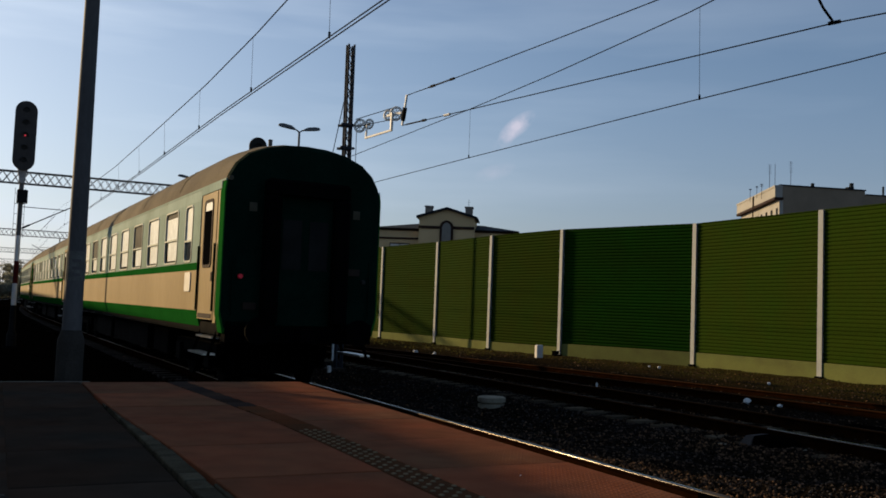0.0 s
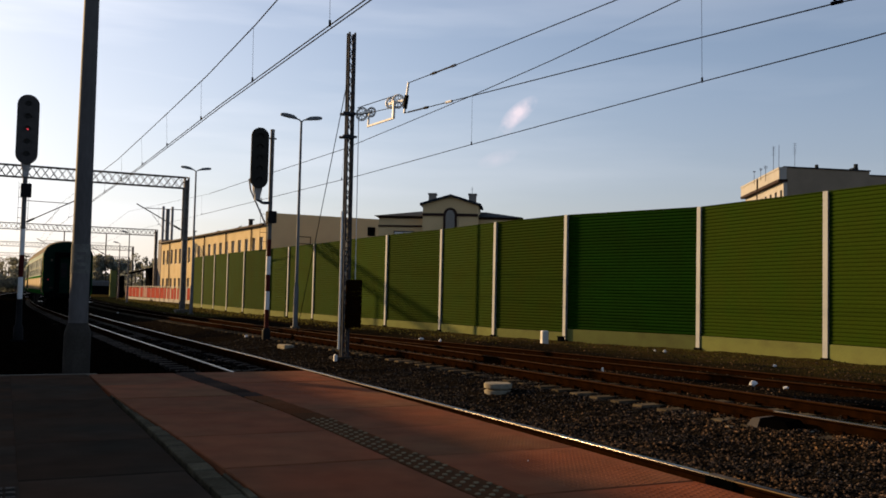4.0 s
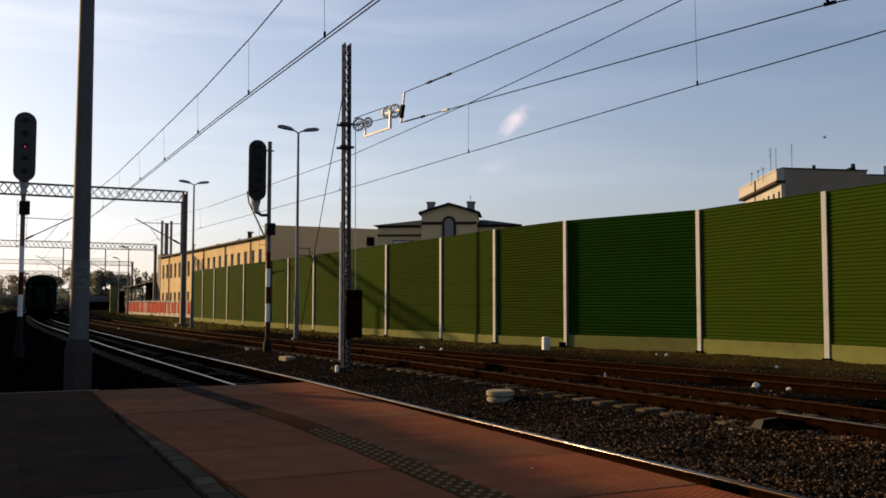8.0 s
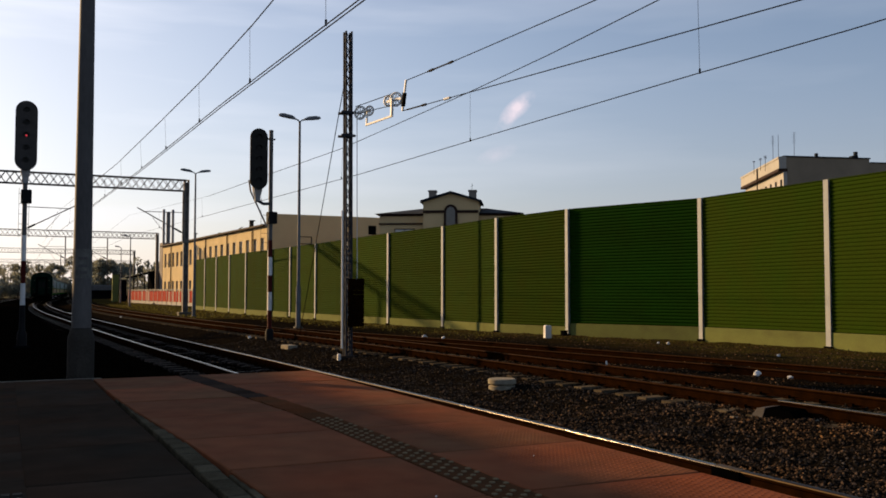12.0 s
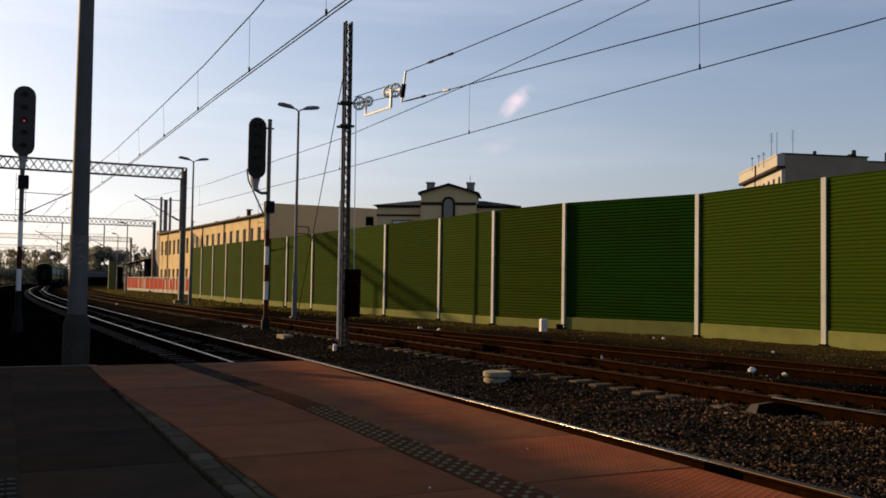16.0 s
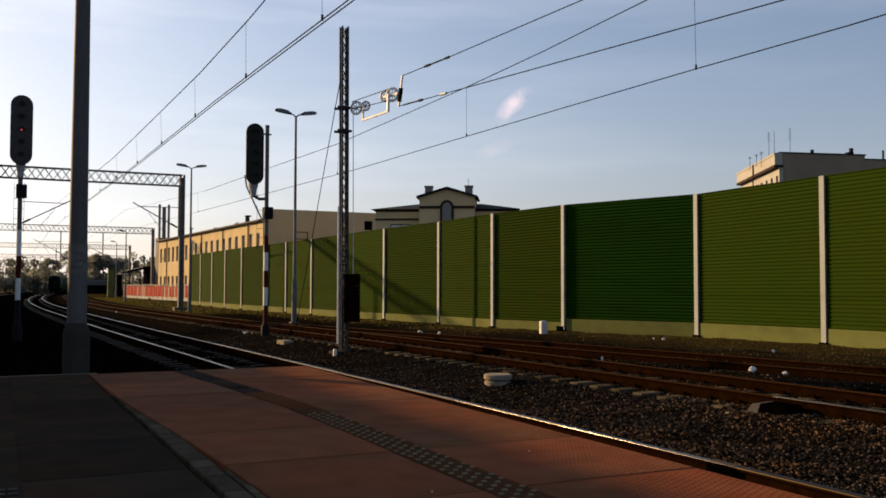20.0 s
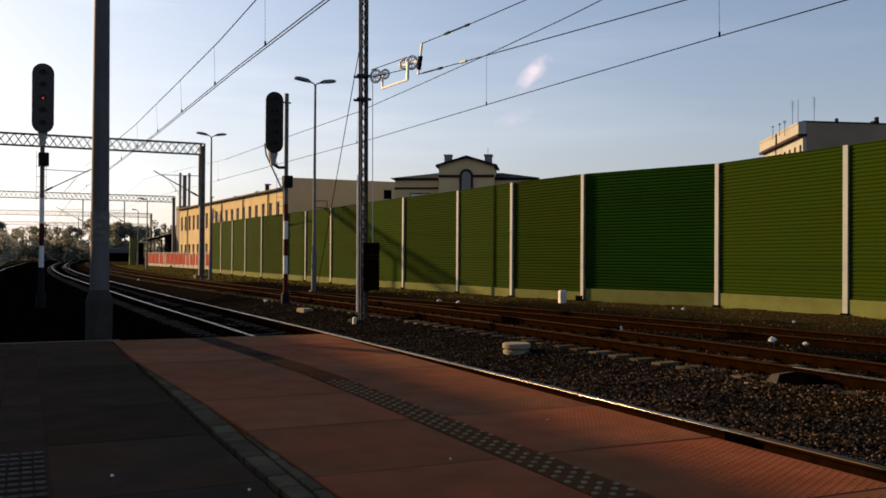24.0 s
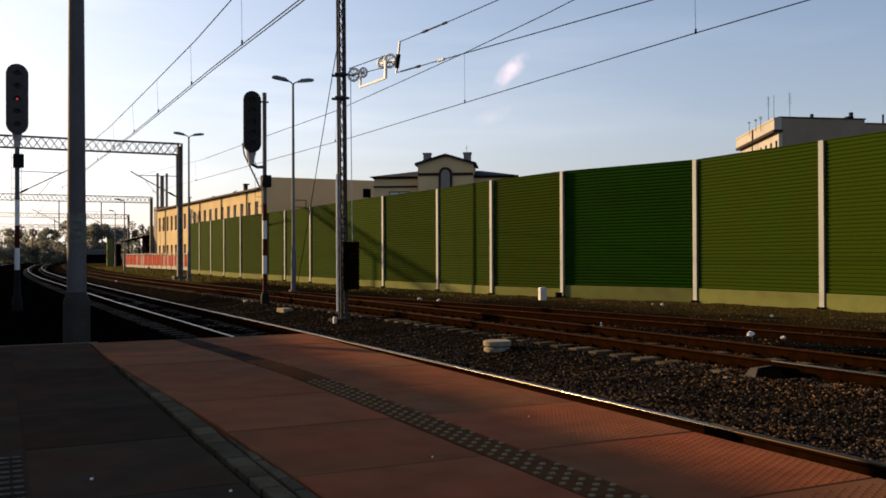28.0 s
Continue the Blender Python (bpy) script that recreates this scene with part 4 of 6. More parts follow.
def overhead(name, label, contact, messenger, drops, twin=False):
    t = thing(name, label, "overhead wires", group="overhead wires")
    def at(line, y):
        ys = [p[1] for p in line]
        return tuple(float(np.interp(y, ys, [p[k] for p in line])) for k in range(3))
    def strung(line, r):
        """A wire, with its far spans drawn finer."""
        far = [i for i, q in enumerate(line) if q[1] > 48]
        cut = far[0] if far else len(line) - 1
        s = Shape().tube(line[:cut + 1], r, 5)
        return s.tube(line[cut:], r * 0.5, 5) if far else s
    part("contact_wire", strung(contact, 0.011), WIRE, t)
    if twin:
        part("contact_wire", strung([(x + 0.07, y, z) for x, y, z in contact], 0.011), WIRE, t)
    part("messenger_wire", strung(messenger, 0.012), WIRE, t)
    for y in drops:
        a, b = at(contact, y), at(messenger, y)
        part("dropper", Shape().cyl(a, b, 0.004, n=4).cyl((a[0], a[1], a[2] - 0.015), (a[0], a[1], a[2] + 0.08), 0.02, n=5), WIRE, t)
    return t


def sag(p, q, depth, n=14):
    p, q = Vector(p), Vector(q)
    out = []
    for i in range(n + 1):
        f = i / n
        v = p.lerp(q, f)
        v.z -= depth * 4 * f * (1 - f)
        out.append(tuple(v))
    return out


overhead("overhead_line", "twin contact wires with messenger over the main track",
         [(4.55, -20, 5.6), (4.45, 8, 5.6), (4.25, 15, 5.6), (4.12, 20, 5.6), (3.95, 32, 5.6), (3.5, 50, 5.6), (3.1, 69.5, 5.6), (3.4, 129, 5.6), (7.3, 190, 5.6), (12.8, 255, 5.6), (20.6, 320, 5.6)],
         [(4.5, -5, 8.9), (4.3, 12, 7.1), (4.25, 15.3, 6.83), (4.18, 17.2, 6.68), (4.08, 21.4, 6.53), (3.95, 28.5, 6.5), (3.8, 37, 6.5), (3.5, 50, 6.7)] + sag((3.2, 69.5, 7.15), (3.5, 129.3, 7.15), 0.7) + sag((3.5, 129.3, 7.15), (7.3, 190, 7.15), 0.7)[1:],
         [8.5, 13.1, 17.4, 22, 26.6, 31.2, 36, 41, 46, 52, 58], twin=True)
overhead("overhead_line", "contact wire with messenger over the second track",
         [(11.95, -6, 5.6), (11.68, 9.8, 5.6), (11.49, 13, 5.6), (11.16, 21.6, 5.6), (10.93, 29.1, 5.6), (9.5, 50.4, 5.6), (8.0, 69.5, 5.6), (8.6, 129, 5.6), (12, 190, 5.6), (17.5, 255, 5.6)],
         [(12.0, -6, 9.3), (11.6, 8, 7.79), (11.45, 13.3, 7.31), (11.3, 17.9, 7.07), (11.16, 21.6, 6.93), (10.85, 31, 6.72), (10.3, 38, 6.66), (9.6, 48.5, 6.6), (8.0, 69.5, 7.1), (8.3, 100, 6.7), (8.6, 129, 7.1), (10.2, 160, 6.7), (12, 190, 7.1)],
         [13.0, 21.6, 31, 40, 50, 60])
t = thing("tension_wires", "anchored wires running from the mast's tension wheels", "overhead wires")
part("wire", Shape().tube([(9.24, 21.5, 7.02), (9.52, 19.3, 7.045), (10.2, 13.7, 7.18), (12.1, -2, 7.6)], 0.012, 5), WIRE, t)
part("wire", Shape().tube([(9.27, 21.8, 6.28), (11.2, 9.76, 6.11), (12.9, -1, 5.5)], 0.012, 5), WIRE, t)
part("insulator", Shape().cyl((9.373, 20.46, 7.032), (9.52, 19.3, 7.045), 0.021, n=7).cyl((9.386, 20.36, 7.033), (9.408, 20.18, 7.035), 0.034, n=7).cyl((9.495, 19.5, 7.043), (9.516, 19.33, 7.045), 0.032, n=7), INSUL, t)
part("insulator", Shape().cyl((9.302, 21.6, 6.277), (9.44, 20.74, 6.265), 0.02, n=7).cyl((9.42, 20.865, 6.267), (9.446, 20.7, 6.2645), 0.033, n=7), INSUL, t)
part("clamp", Shape().cyl((9.573, 19.91, 6.253), (9.612, 19.67, 6.25), 0.034, n=8), TIN, t, "white splice clamp on the wire")

part("steady_arm", Shape().tube([(11.2, 9.73, 6.12), (10.98, 9.73, 6.3), (10.5, 9.73, 6.9)], 0.022, 6).cyl((11.14, 9.78, 6.1), (11.27, 9.66, 6.13), 0.03, n=6), WIRE, t, "dark steady arm clamped on the wire")


# ---------------------------------------------------------------- buildings
def window(parent, m, w, h, mat=GLASS, frame_mat=FRAMEW, bars=True, name="window"):
    """A window let into a facade: m maps (across, depth, up) of the wall."""
    fr = Shape()
    e = 0.07
    for a, b, c, d in ((-w / 2, 0, -w / 2 + e, h), (w / 2 - e, 0, w / 2, h), (-w / 2 + e, 0, w / 2 - e, e), (-w / 2 + e, h - e, w / 2 - e, h)):
        fr.box(a, -0.05, b, c, 0.06, d)
    if bars:
        fr.box(-0.03, -0.04, e, 0.03, 0.05, h - e)
    wi = part(name, fr, frame_mat, parent, at=m)
    part("pane", Shape().box(-w / 2 + e, 0.0, e, w / 2 - e, 0.02, h - e), mat, wi)
    return wi


def wall_with_holes(length, height, thick, holes, z0=0.0):
    """A wall along x from 0 to length with rectangular openings (x0, z0, x1, z1)."""
    xs = sorted({0, length, *[h[0] for h in holes], *[h[2] for h in holes]})
    s = Shape()
    for a, b in zip(xs, xs[1:]):
        col = sorted([(h[1], h[3]) for h in holes if h[0] <= a + 1e-6 and h[2] >= b - 1e-6])
        z = z0
        for lo, hi in col:
            if lo > z:
                s.box(a, 0, z, b, thick, lo)
            z = hi
        s.box(a, 0, z, b, thick, height)
    return s


def yellow_building():
    t = thing("depot_building", "long two-storey yellow plastered railway building", "building")
    a, b = Vector((21.6, 144.0, 0)), Vector((24.4, 93.2, 0))
    ang = math.degrees(math.atan2(b.y - a.y, b.x - a.x))
    L = (b - a).length
    m = pose(a.x, a.y, -0.2, 0, 0, ang)
    holes = []
    n = 19
    for k in range(n):
        c = 1.8 + k * (L - 3.4) / (n - 1)
        for z in (1.2, 5.35):
            holes.append((c - 0.65, z, c + 0.65, z + 2.1))
    wall = part("facade", wall_with_holes(L, 8.6, 0.4, holes), YELLOW, t, at=m)
    for h in holes:
        window(t, m @ pose((h[0] + h[2]) / 2, 0.2, h[1]), 1.3, 2.1)
    for k in range(5):
        c = 6 + k * 10.0
        part("downpipe", Shape().cyl((c, -0.1, 0), (c, -0.1, 8.5), 0.07, n=7), TRIMB, t, at=m)
    part("roof_edge", Shape().box(-0.3, -0.45, 8.6, L - 0.01, 0.4, 8.78), TRIMB, t, at=m)
    g0 = m @ Vector((L, 0, 0))
    mg = pose(g0.x + 0.02, g0.y, -0.2, 0, 0, 0)
    gh = [(3.4, 6.8, 4.8, 7.6), (11.2, 8.0, 12.15, 9.0)]
    part("gable_wall", wall_with_holes(13.5, 9.9, 0.4, gh), TAN, t, at=mg)
    window(t, mg @ pose(4.1, 0.0, 6.8), 1.4, 0.8, TAN, DARK, False)
    window(t, mg @ pose(11.68, 0.15, 8.0), 0.95, 1.0, DARK, TRIMB, False)
    part("roof", Shape().loft([[(24.4, 93.7, 8.6), (37.8, 93.7, 9.0), (37.8, 93.7, 8.7), (24.4, 93.7, 8.3)], [(21.6, 144.0, 8.6), (35, 144.0, 9.0), (35, 144.0, 8.7), (21.6, 144.0, 8.3)]]), ROOF, t)
    part("end_wall", Shape().box(37.5, 93.7, -0.3, 37.85, 140, 9.0), TAN, t)
    part("back_wall", Shape().box(21.8, 144.1, -0.3, 37, 144.5, 8.6), TAN, t)
    for f, h, w in ((0.32, 1.0, 0.28), (0.83, 1.0, 0.42), (0.57, 0.35, 0.3)):
        p = m @ Vector((L * f, 0.8, 8.7))
        part("roof_vent", Shape().box(p.x, p.y, p.z, p.x + w, p.y + w, p.z + h, 0.04).box(p.x - 0.05, p.y - 0.05, p.z + h + 0.01, p.x + w + 0.18, p.y + w + 0.05, p.z + h + 0.13, 0.03), SOCKET, t)
    p = m @ Vector((L * 0.7, 0.9, 8.7))
    part("roof_panel", Shape().bar((p.x - 0.1, p.y, p.z + 0.1), (p.x + 0.9, p.y, p.z + 0.75), 0.9, 0.06).cyl((p.x + 0.6, p.y, p.z - 0.1), (p.x + 0.6, p.y, p.z + 0.5), 0.04, n=6), SOCKET, t, "tilted grey roof panel")
    # three flues at the far end
    for x, r, top, mt in ((22.26, 0.2, 14.5, GALV), (22.95, 0.3, 14.1, LAMP_GREY), (23.65, 0.2, 14.5, GALV)):
        part("flue", Shape().cyl((x, 148, 0), (x, 148, top), r, n=12), mt, t, "tall steel flue")
    part("flue_base", Shape().box(21.9, 146.5, -0.3, 27, 149.5, 9.2), STONE, t)
    part("lean_to", Shape().box(21.3, 150.0, -0.3, 23.0, 158, 4.9), DARK, t)
    part("lean_to_roof", Shape().loft([[(17.9, 150.0, 3.7), (21.29, 150.0, 4.6), (21.29, 150.0, 4.85), (17.9, 150.0, 3.95)], [(17.9, 157, 3.7), (21.29, 157, 4.6), (21.29, 157, 4.85), (17.9, 157, 3.95)]]), DARK, t)
    for px in (18.1, 19.7):
        part("roof_post", Shape().box(px, 150.2, -0.3, px + 0.16, 150.36, 3.75), DARK, t)


def gable_building():
    t = thing("station_house", "tan house with a central gable and arched window", "building")
    m = pose(30.2, 76.2, -0.08, 0, 0, -31)
    part("front_wall", wall_with_holes(12.4, 8.6, 0.4, [(1.35, 6.5, 3.2, 7.3)]), TAN, t, at=m)
    window(t, m @ pose(2.275, 0.05, 6.5), 1.85, 0.8, FRAMEW, TRIMB)
    part("cornice", Shape().box(-0.05, -0.12, 8.42, 12.45, -0.005, 8.6).box(-0.05, -0.1, 7.65, 3.9, -0.005, 7.8), TRIMB, t, at=m)
    part("roof", Shape().loft([[(-0.4, -0.4, 8.61), (12.9, -0.4, 8.61), (12.9, 9, 8.61), (-0.4, 9, 8.61)], [(3.4, 3.6, 9.4), (9.4, 3.6, 9.4), (9.4, 5, 9.4), (3.4, 5, 9.4)]]), ROOF, t, at=m)
    g0, g1 = 4.05, 8.95
    gm = m @ pose(0, -0.9, 0)
    mid = (g0 + g1) / 2
    part("gabled_bay", Shape().prism([(g0, -0.2), (g1, -0.2), (g1, 9.6), (mid, 10.35), (g0, 9.6)], 0, 4), TAN, t, at=gm)
    arch = [(mid - 0.6, 6.4), (mid + 0.6, 6.4), (mid + 0.6, 8.75)] + [(mid + 0.6 * math.cos(math.pi * i / 10), 8.75 + 0.6 * math.sin(math.pi * i / 10)) for i in range(1, 10)] + [(mid - 0.6, 8.75)]
    inner = [(mid + (x - mid) * 0.66, 8.0 + (z - 8.0) * 0.84) for x, z in arch]
    part("arch_surround", Shape().prism(arch, -0.12, -0.004), TRIMB, t, at=gm)
    part("arched_window", Shape().prism(inner, -0.16, -0.125), GLASS, t, at=gm)
    for u0, u1 in ((g0, mid - 0.6), (mid + 0.6, g1)):
        part("string_course", Shape().box(u0, -0.1, 8.6, u1, -0.004, 8.84), TRIMB, t, at=gm)
    for sx, x0 in ((-1, g0 - 0.25), (1, g1 + 0.25)):
        part("gable_verge", Shape().loft([[(mid, -0.3, 10.33), (mid, 4, 10.33), (mid, 4, 10.52), (mid, -0.3, 10.52)], [(x0, -0.3, 9.52), (x0, 4, 9.52), (x0, 4, 9.71), (x0, -0.3, 9.71)]]), ROOF, t, at=gm)
    for x in (mid - 1.75, mid + 1.85):
        part("chimney", Shape().box(x - 0.32, 1.0, 9.0, x + 0.32, 1.8, 10.6).box(x - 0.38, 0.94, 10.61, x + 0.38, 1.86, 10.74), STONE, t, at=gm)
    part("aerial", Shape().cyl((mid + 1.8, 1.4, 10.7), (mid + 1.8, 1.4, 11.4), 0.018, n=5).cyl((mid + 1.65, 1.4, 11.1), (mid + 1.95, 1.4, 11.18), 0.012, n=4), DARK, t, at=gm)
    part("side_wall", Shape().box(-0.01, 0.41, 0, 0.39, 9, 8.55), TAN, t, at=m)
    part("rear_wall", Shape().box(0, 9.0, 0, 12.4, 9.3, 8.55), TAN, t, at=m)


def apartment_block():
    t = thing("apartment_block", "pale flat-roofed apartment block with roof aerials", "building")
    a, b, c = Vector((85.8, 88.76, 0)), Vector((76.68, 73.63, 0)), Vector((91.0, 69.5, 0))
    L = (b - a).length
    m = pose(a.x, a.y, -0.2, 0, 0, math.degrees(math.atan2(b.y - a.y, b.x - a.x)))
    holes = [(0.9 + k * 2.2, z, 1.75 + k * 2.2, z + 1.5) for k in range(int((L - 1.2) / 2.2) + 1) if 1.75 + k * 2.2 < L - 0.3 for z in (1.0, 3.9, 6.8, 9.7, 12.7)]
    part("facade", wall_with_holes(L, 15.0, 0.4, holes), CREAM, t, at=m)
    for h in holes:
        window(t, m @ pose((h[0] + h[2]) / 2, 0.22, h[1]), 0.85, 1.5, GLASS, TRIMB)
    part("eave", Shape().box(-0.2, -0.58, 15.01, L + 0.15, 0.4, 15.3), TRIMB, t, "dark timber eave", at=m)
    for u0, u1 in ((-0.3, L * 0.47), (L * 0.49, L + 0.1)):
        part("parapet", Shape().box(u0, -0.5, 15.31, u1, 0.3, 16.55).box(u0 - 0.02, -0.56, 16.4, u1 + 0.02, 0.32, 16.62), CREAM, t, at=m)
    part("downpipe", Shape().cyl((L * 0.48, -0.6, 16.5), (L * 0.48, -0.6, 13.9), 0.07, n=7), TRIMB, t, at=m)
    d = (c - b).normalized()
    me = pose(b.x, b.y, -0.2, 0, 0, math.degrees(math.atan2(d.y, d.x)))
    part("end_wall", Shape().box(0.12, 0, 0, 10.4, 0.4, 16.6), END_RENDER, t, at=me)
    part("end_wall", Shape().box(10.42, 0.02, 0, 30, 0.4, 16.15), END_RENDER, t, at=me)
    part("coping", Shape().box(0.05, -0.1, 16.61, 10.5, 0.5, 16.74), ROOF, t, at=me)
    part("coping", Shape().box(10.52, -0.08, 16.16, 30.1, 0.5, 16.27), ROOF, t, at=me)
    part("rear_wall", Shape().box(4.2, 14, 0, 30, 14.4, 15.3), STONE, t, at=me)
    quad = [me @ Vector(q) for q in ((0.5, 0.42, 15.4), (29.8, 0.42, 15.4), (29.8, 13.9, 15.4), (4.2, 13.9, 15.4))]
    part("roof", Shape().loft([[tuple(q) for q in quad], [(q.x, q.y, q.z + 0.2) for q in quad]]), ROOF, t)
    for x, y, z0, z1, reach in ((79.65, 78.0, 15.5, 19.6, 0.2), (80.5, 78.0, 15.5, 19.8, 0.0), (83.0, 78.0, 15.5, 20.3, 0.22), (76.9, 78.2, 15.0, 16.55, 0.1), (77.9, 78.2, 15.5, 16.95, 0.1), (78.65, 78.2, 15.5, 17.3, 0.16)):
        s = Shape().cyl((x, y, z0), (x, y, z1), 0.026, n=5)
        if reach:
            for k in range(6):
                z = z1 - 0.05 - k * (z1 - 16.3) * 0.06
                s.bar((x - reach, y + 0.1, z), (x + reach, y - 0.1, z), 0.018, 0.018)
        part("aerial", s, DARK, t, "thin rooftop aerial")
    for u, w, h in ((4.4, 0.3, 0.6), (8.9, 0.7, 0.45), (9.2, 0.35, 0.9), (13.2, 0.18, 1.2)):
        part("roof_vent", Shape().box(u, 0.8, 15.6, u + w, 0.8 + w, 16.65 + h - (0.45 if u > 10 else 0), 0.03), ROOF, t, at=me)


yellow_building()
gable_building()
apartment_block()


def red_fence():
    t = thing("red_panel_fence", "low pale fence with upright red boards", "fence")
    a, b = Vector((17.4, 150)), Vector((19.6, 104))
    n = 16
    for k in range(n + 1):
        p = a.lerp(b, k / n)
        part("fence_post", Shape().box(p.x - 0.08, p.y - 0.08, -0.4, p.x + 0.08, p.y + 0.08, 1.95), CREAM, t)
        if k < n:
            q = a.lerp(b, (k + 1) / n)
            part("base_board", Shape().bar((p.x, p.y, 0.0), (q.x, q.y, 0.0), 0.08, 0.5), CREAM, t)
            part("top_rail", Shape().bar((p.x, p.y, 1.8), (q.x, q.y, 1.8), 0.1, 0.1), CREAM, t)
            for j in range(5):
                f0, f1 = (j + 0.08) / 5, (j + 0.92) / 5
                u, v = p.lerp(q, f0), p.lerp(q, f1)
                pale = random.random() < 0.12
                h = random.uniform(1.25, 1.42)
                part("board", Shape().bar((u.x - 0.03, u.y, 0.3 + h / 2), (v.x - 0.03, v.y, 0.3 + h / 2), 0.05, h), CREAM if pale else REDFENCE, t, "pale board" if pale else "")


red_fence()
t = thing("far_barrier_end", "end of a distant green barrier with a dark opening", "noise barrier")
part("green_end", Shape().box(16.5, 165, -0.3, 17.5, 166, 4.5), PLINTH, t)
part("dark_return", Shape().box(17.8, 166, -0.3, 18.9, 167, 3.6), DARK, t)
t = thing("goods_shed", "low grey loading shed with a pale roof band", "shed")
part("shed_body", Shape().box(17.6, 226, -0.3, 26, 240, 1.9), DARK, t)
part("shed_roof", Shape().box(17.2, 225, 1.91, 26.5, 241, 3.1, 0.2), POLE_GREY, t)

# unseen long block across the far track, its heights set to shade the platform
s = Shape().box(-14, 6, -0.3, -9.2, 33, 6.15).box(-14, 33.01, -0.3, -9.2, 140, 6.75)
tagged(part("shade_block", s, STONE), "long plain unseen block beside the far track, added to shade the platform", "building", kind="structure")


# unseen roof over the platform behind the camera, added to hold back sky light
t = thing("platform_canopy", "unseen flat roof on posts, added to dim the sky light", "canopy", kind="structure")
part("blocker_roof", Shape().box(-1.3, -40, 4.1, 3.2, -2.5, 4.35), STONE, t)
for k in range(5):
    part("blocker_post", Shape().cyl((1.0, -4 - k * 8, PZ - 0.02), (1.0, -4 - k * 8, 4.1), 0.1, n=10), POLE_GREY, t)

# ---------------------------------------------------------------- trees
def leaf_cloud(rng, centers, radii, count, size):
    """Small leaf clumps scattered in lobes; returns one Shape."""
    c = np.array(centers)
    idx = rng.integers(0, len(c), count)
    d = rng.normal(size=(count, 3))
    d /= np.linalg.norm(d, axis=1)[:, None]
    p = c[idx] + d * (np.array(radii)[idx] * rng.uniform(0.35, 1.05, count) ** 0.5)[:, None]
    u = rng.normal(size=(count, 3))
    u /= np.linalg.norm(u, axis=1)[:, None]
    w = np.cross(u, rng.normal(size=(count, 3)))
    w /= np.linalg.norm(w, axis=1)[:, None]
    sz = size * rng.uniform(0.6, 1.4, count)[:, None]
    v = np.stack([p - u * sz, p + w * sz * 0.6, p + u * sz, p - w * sz * 0.6], 1).reshape(-1, 3)
    s = Shape()
    s.v = [tuple(q) for q in v.tolist()]
    s.f = [(4 * i, 4 * i + 1, 4 * i + 2, 4 * i + 3) for i in range(count)]
    return s


def tree(x, y, h, width, seed, leaves=900, bare=0.25, size=0.22):
    rng = np.random.default_rng(seed)
    t = thing("tree", "leafy trackside tree in hazy back light", "tree", at=pose(x, y, -0.3), group="far trees")
    trunk = Shape().loft([[(r * math.cos(a), r * math.sin(a), z) for a in [2 * math.pi * i / 7 for i in range(7)]] for r, z in ((0.03 * h, -0.2), (0.02 * h, h * 0.3), (0.006 * h, h * 0.85))])
    centers, radii = [], []
    for k in range(11):
        a, z = rng.uniform(0, 6.28), rng.uniform(bare, 0.92) * h
        r = width * (0.5 - 0.35 * abs(z / h - 0.55)) * rng.uniform(0.6, 1.2)
        e = (r * math.cos(a), r * math.sin(a), z)
        trunk.cyl((0, 0, max(z - 0.25 * h, 0.15 * h)), e, 0.007 * h, 0.002 * h, 5)
        centers.append(e)
        radii.append(width * rng.uniform(0.14, 0.27))
    part("trunk", trunk, BARK, t)
    s = leaf_cloud(rng, centers, radii, leaves, size)
    me = bpy.data.meshes.new("crown")
    me.from_pydata(s.v, [], s.f)
    me.materials.append(LEAF)
    tagged(part("crown", me, None, t), kind="stuff")


rng0 = np.random.default_rng(4)
for k in range(16):
    y = rng0.uniform(235, 300)
    tree(-0.02 * y - 6 + k * 2.1 + rng0.uniform(-1, 1), y, rng0.uniform(7, 11.5), rng0.uniform(4.5, 7), 20 + k, 1500, 0.08, 0.3)
for k in range(9):
    y = rng0.uniform(240, 275)
    tree(18.0 + k * 1.6 + rng0.uniform(-0.8, 0.8), y, rng0.uniform(8.5, 10.8), rng0.uniform(5, 7), 60 + k, 3200, 0.03, 0.26)
for k in range(6):
    y = rng0.uniform(170, 200)
    tree(21.5 + k * 1.8, y, rng0.uniform(6, 9), rng0.uniform(3, 4.5), 80 + k, 500, 0.2, 0.26)


def bush_row(name, label, pts, h, count, size, seed):
    rng = np.random.default_rng(seed)
    centers = [(x + rng.uniform(-1, 1), y + rng.uniform(-2, 2), rng.uniform(0.3, 0.8) * h) for x, y in pts for _ in range(3)]
    s = leaf_cloud(rng, centers, [h * rng.uniform(0.35, 0.6) for _ in centers], count, size)
    me = bpy.data.meshes.new(name)
    me.from_pydata(s.v, [], s.f)
    me.materials.append(LEAF)
    tagged(new(name, me), label, "bushes", kind="stuff")


bush_row("bushes", "low dense bushes beside the far curve", [(-5.0 + 0.1 * k, 150 + 6 * k) for k in range(14)] + [(-3 + 2.4 * k, 258 + 3 * k) for k in range(17)], 4.4, 34000, 0.24, 9)


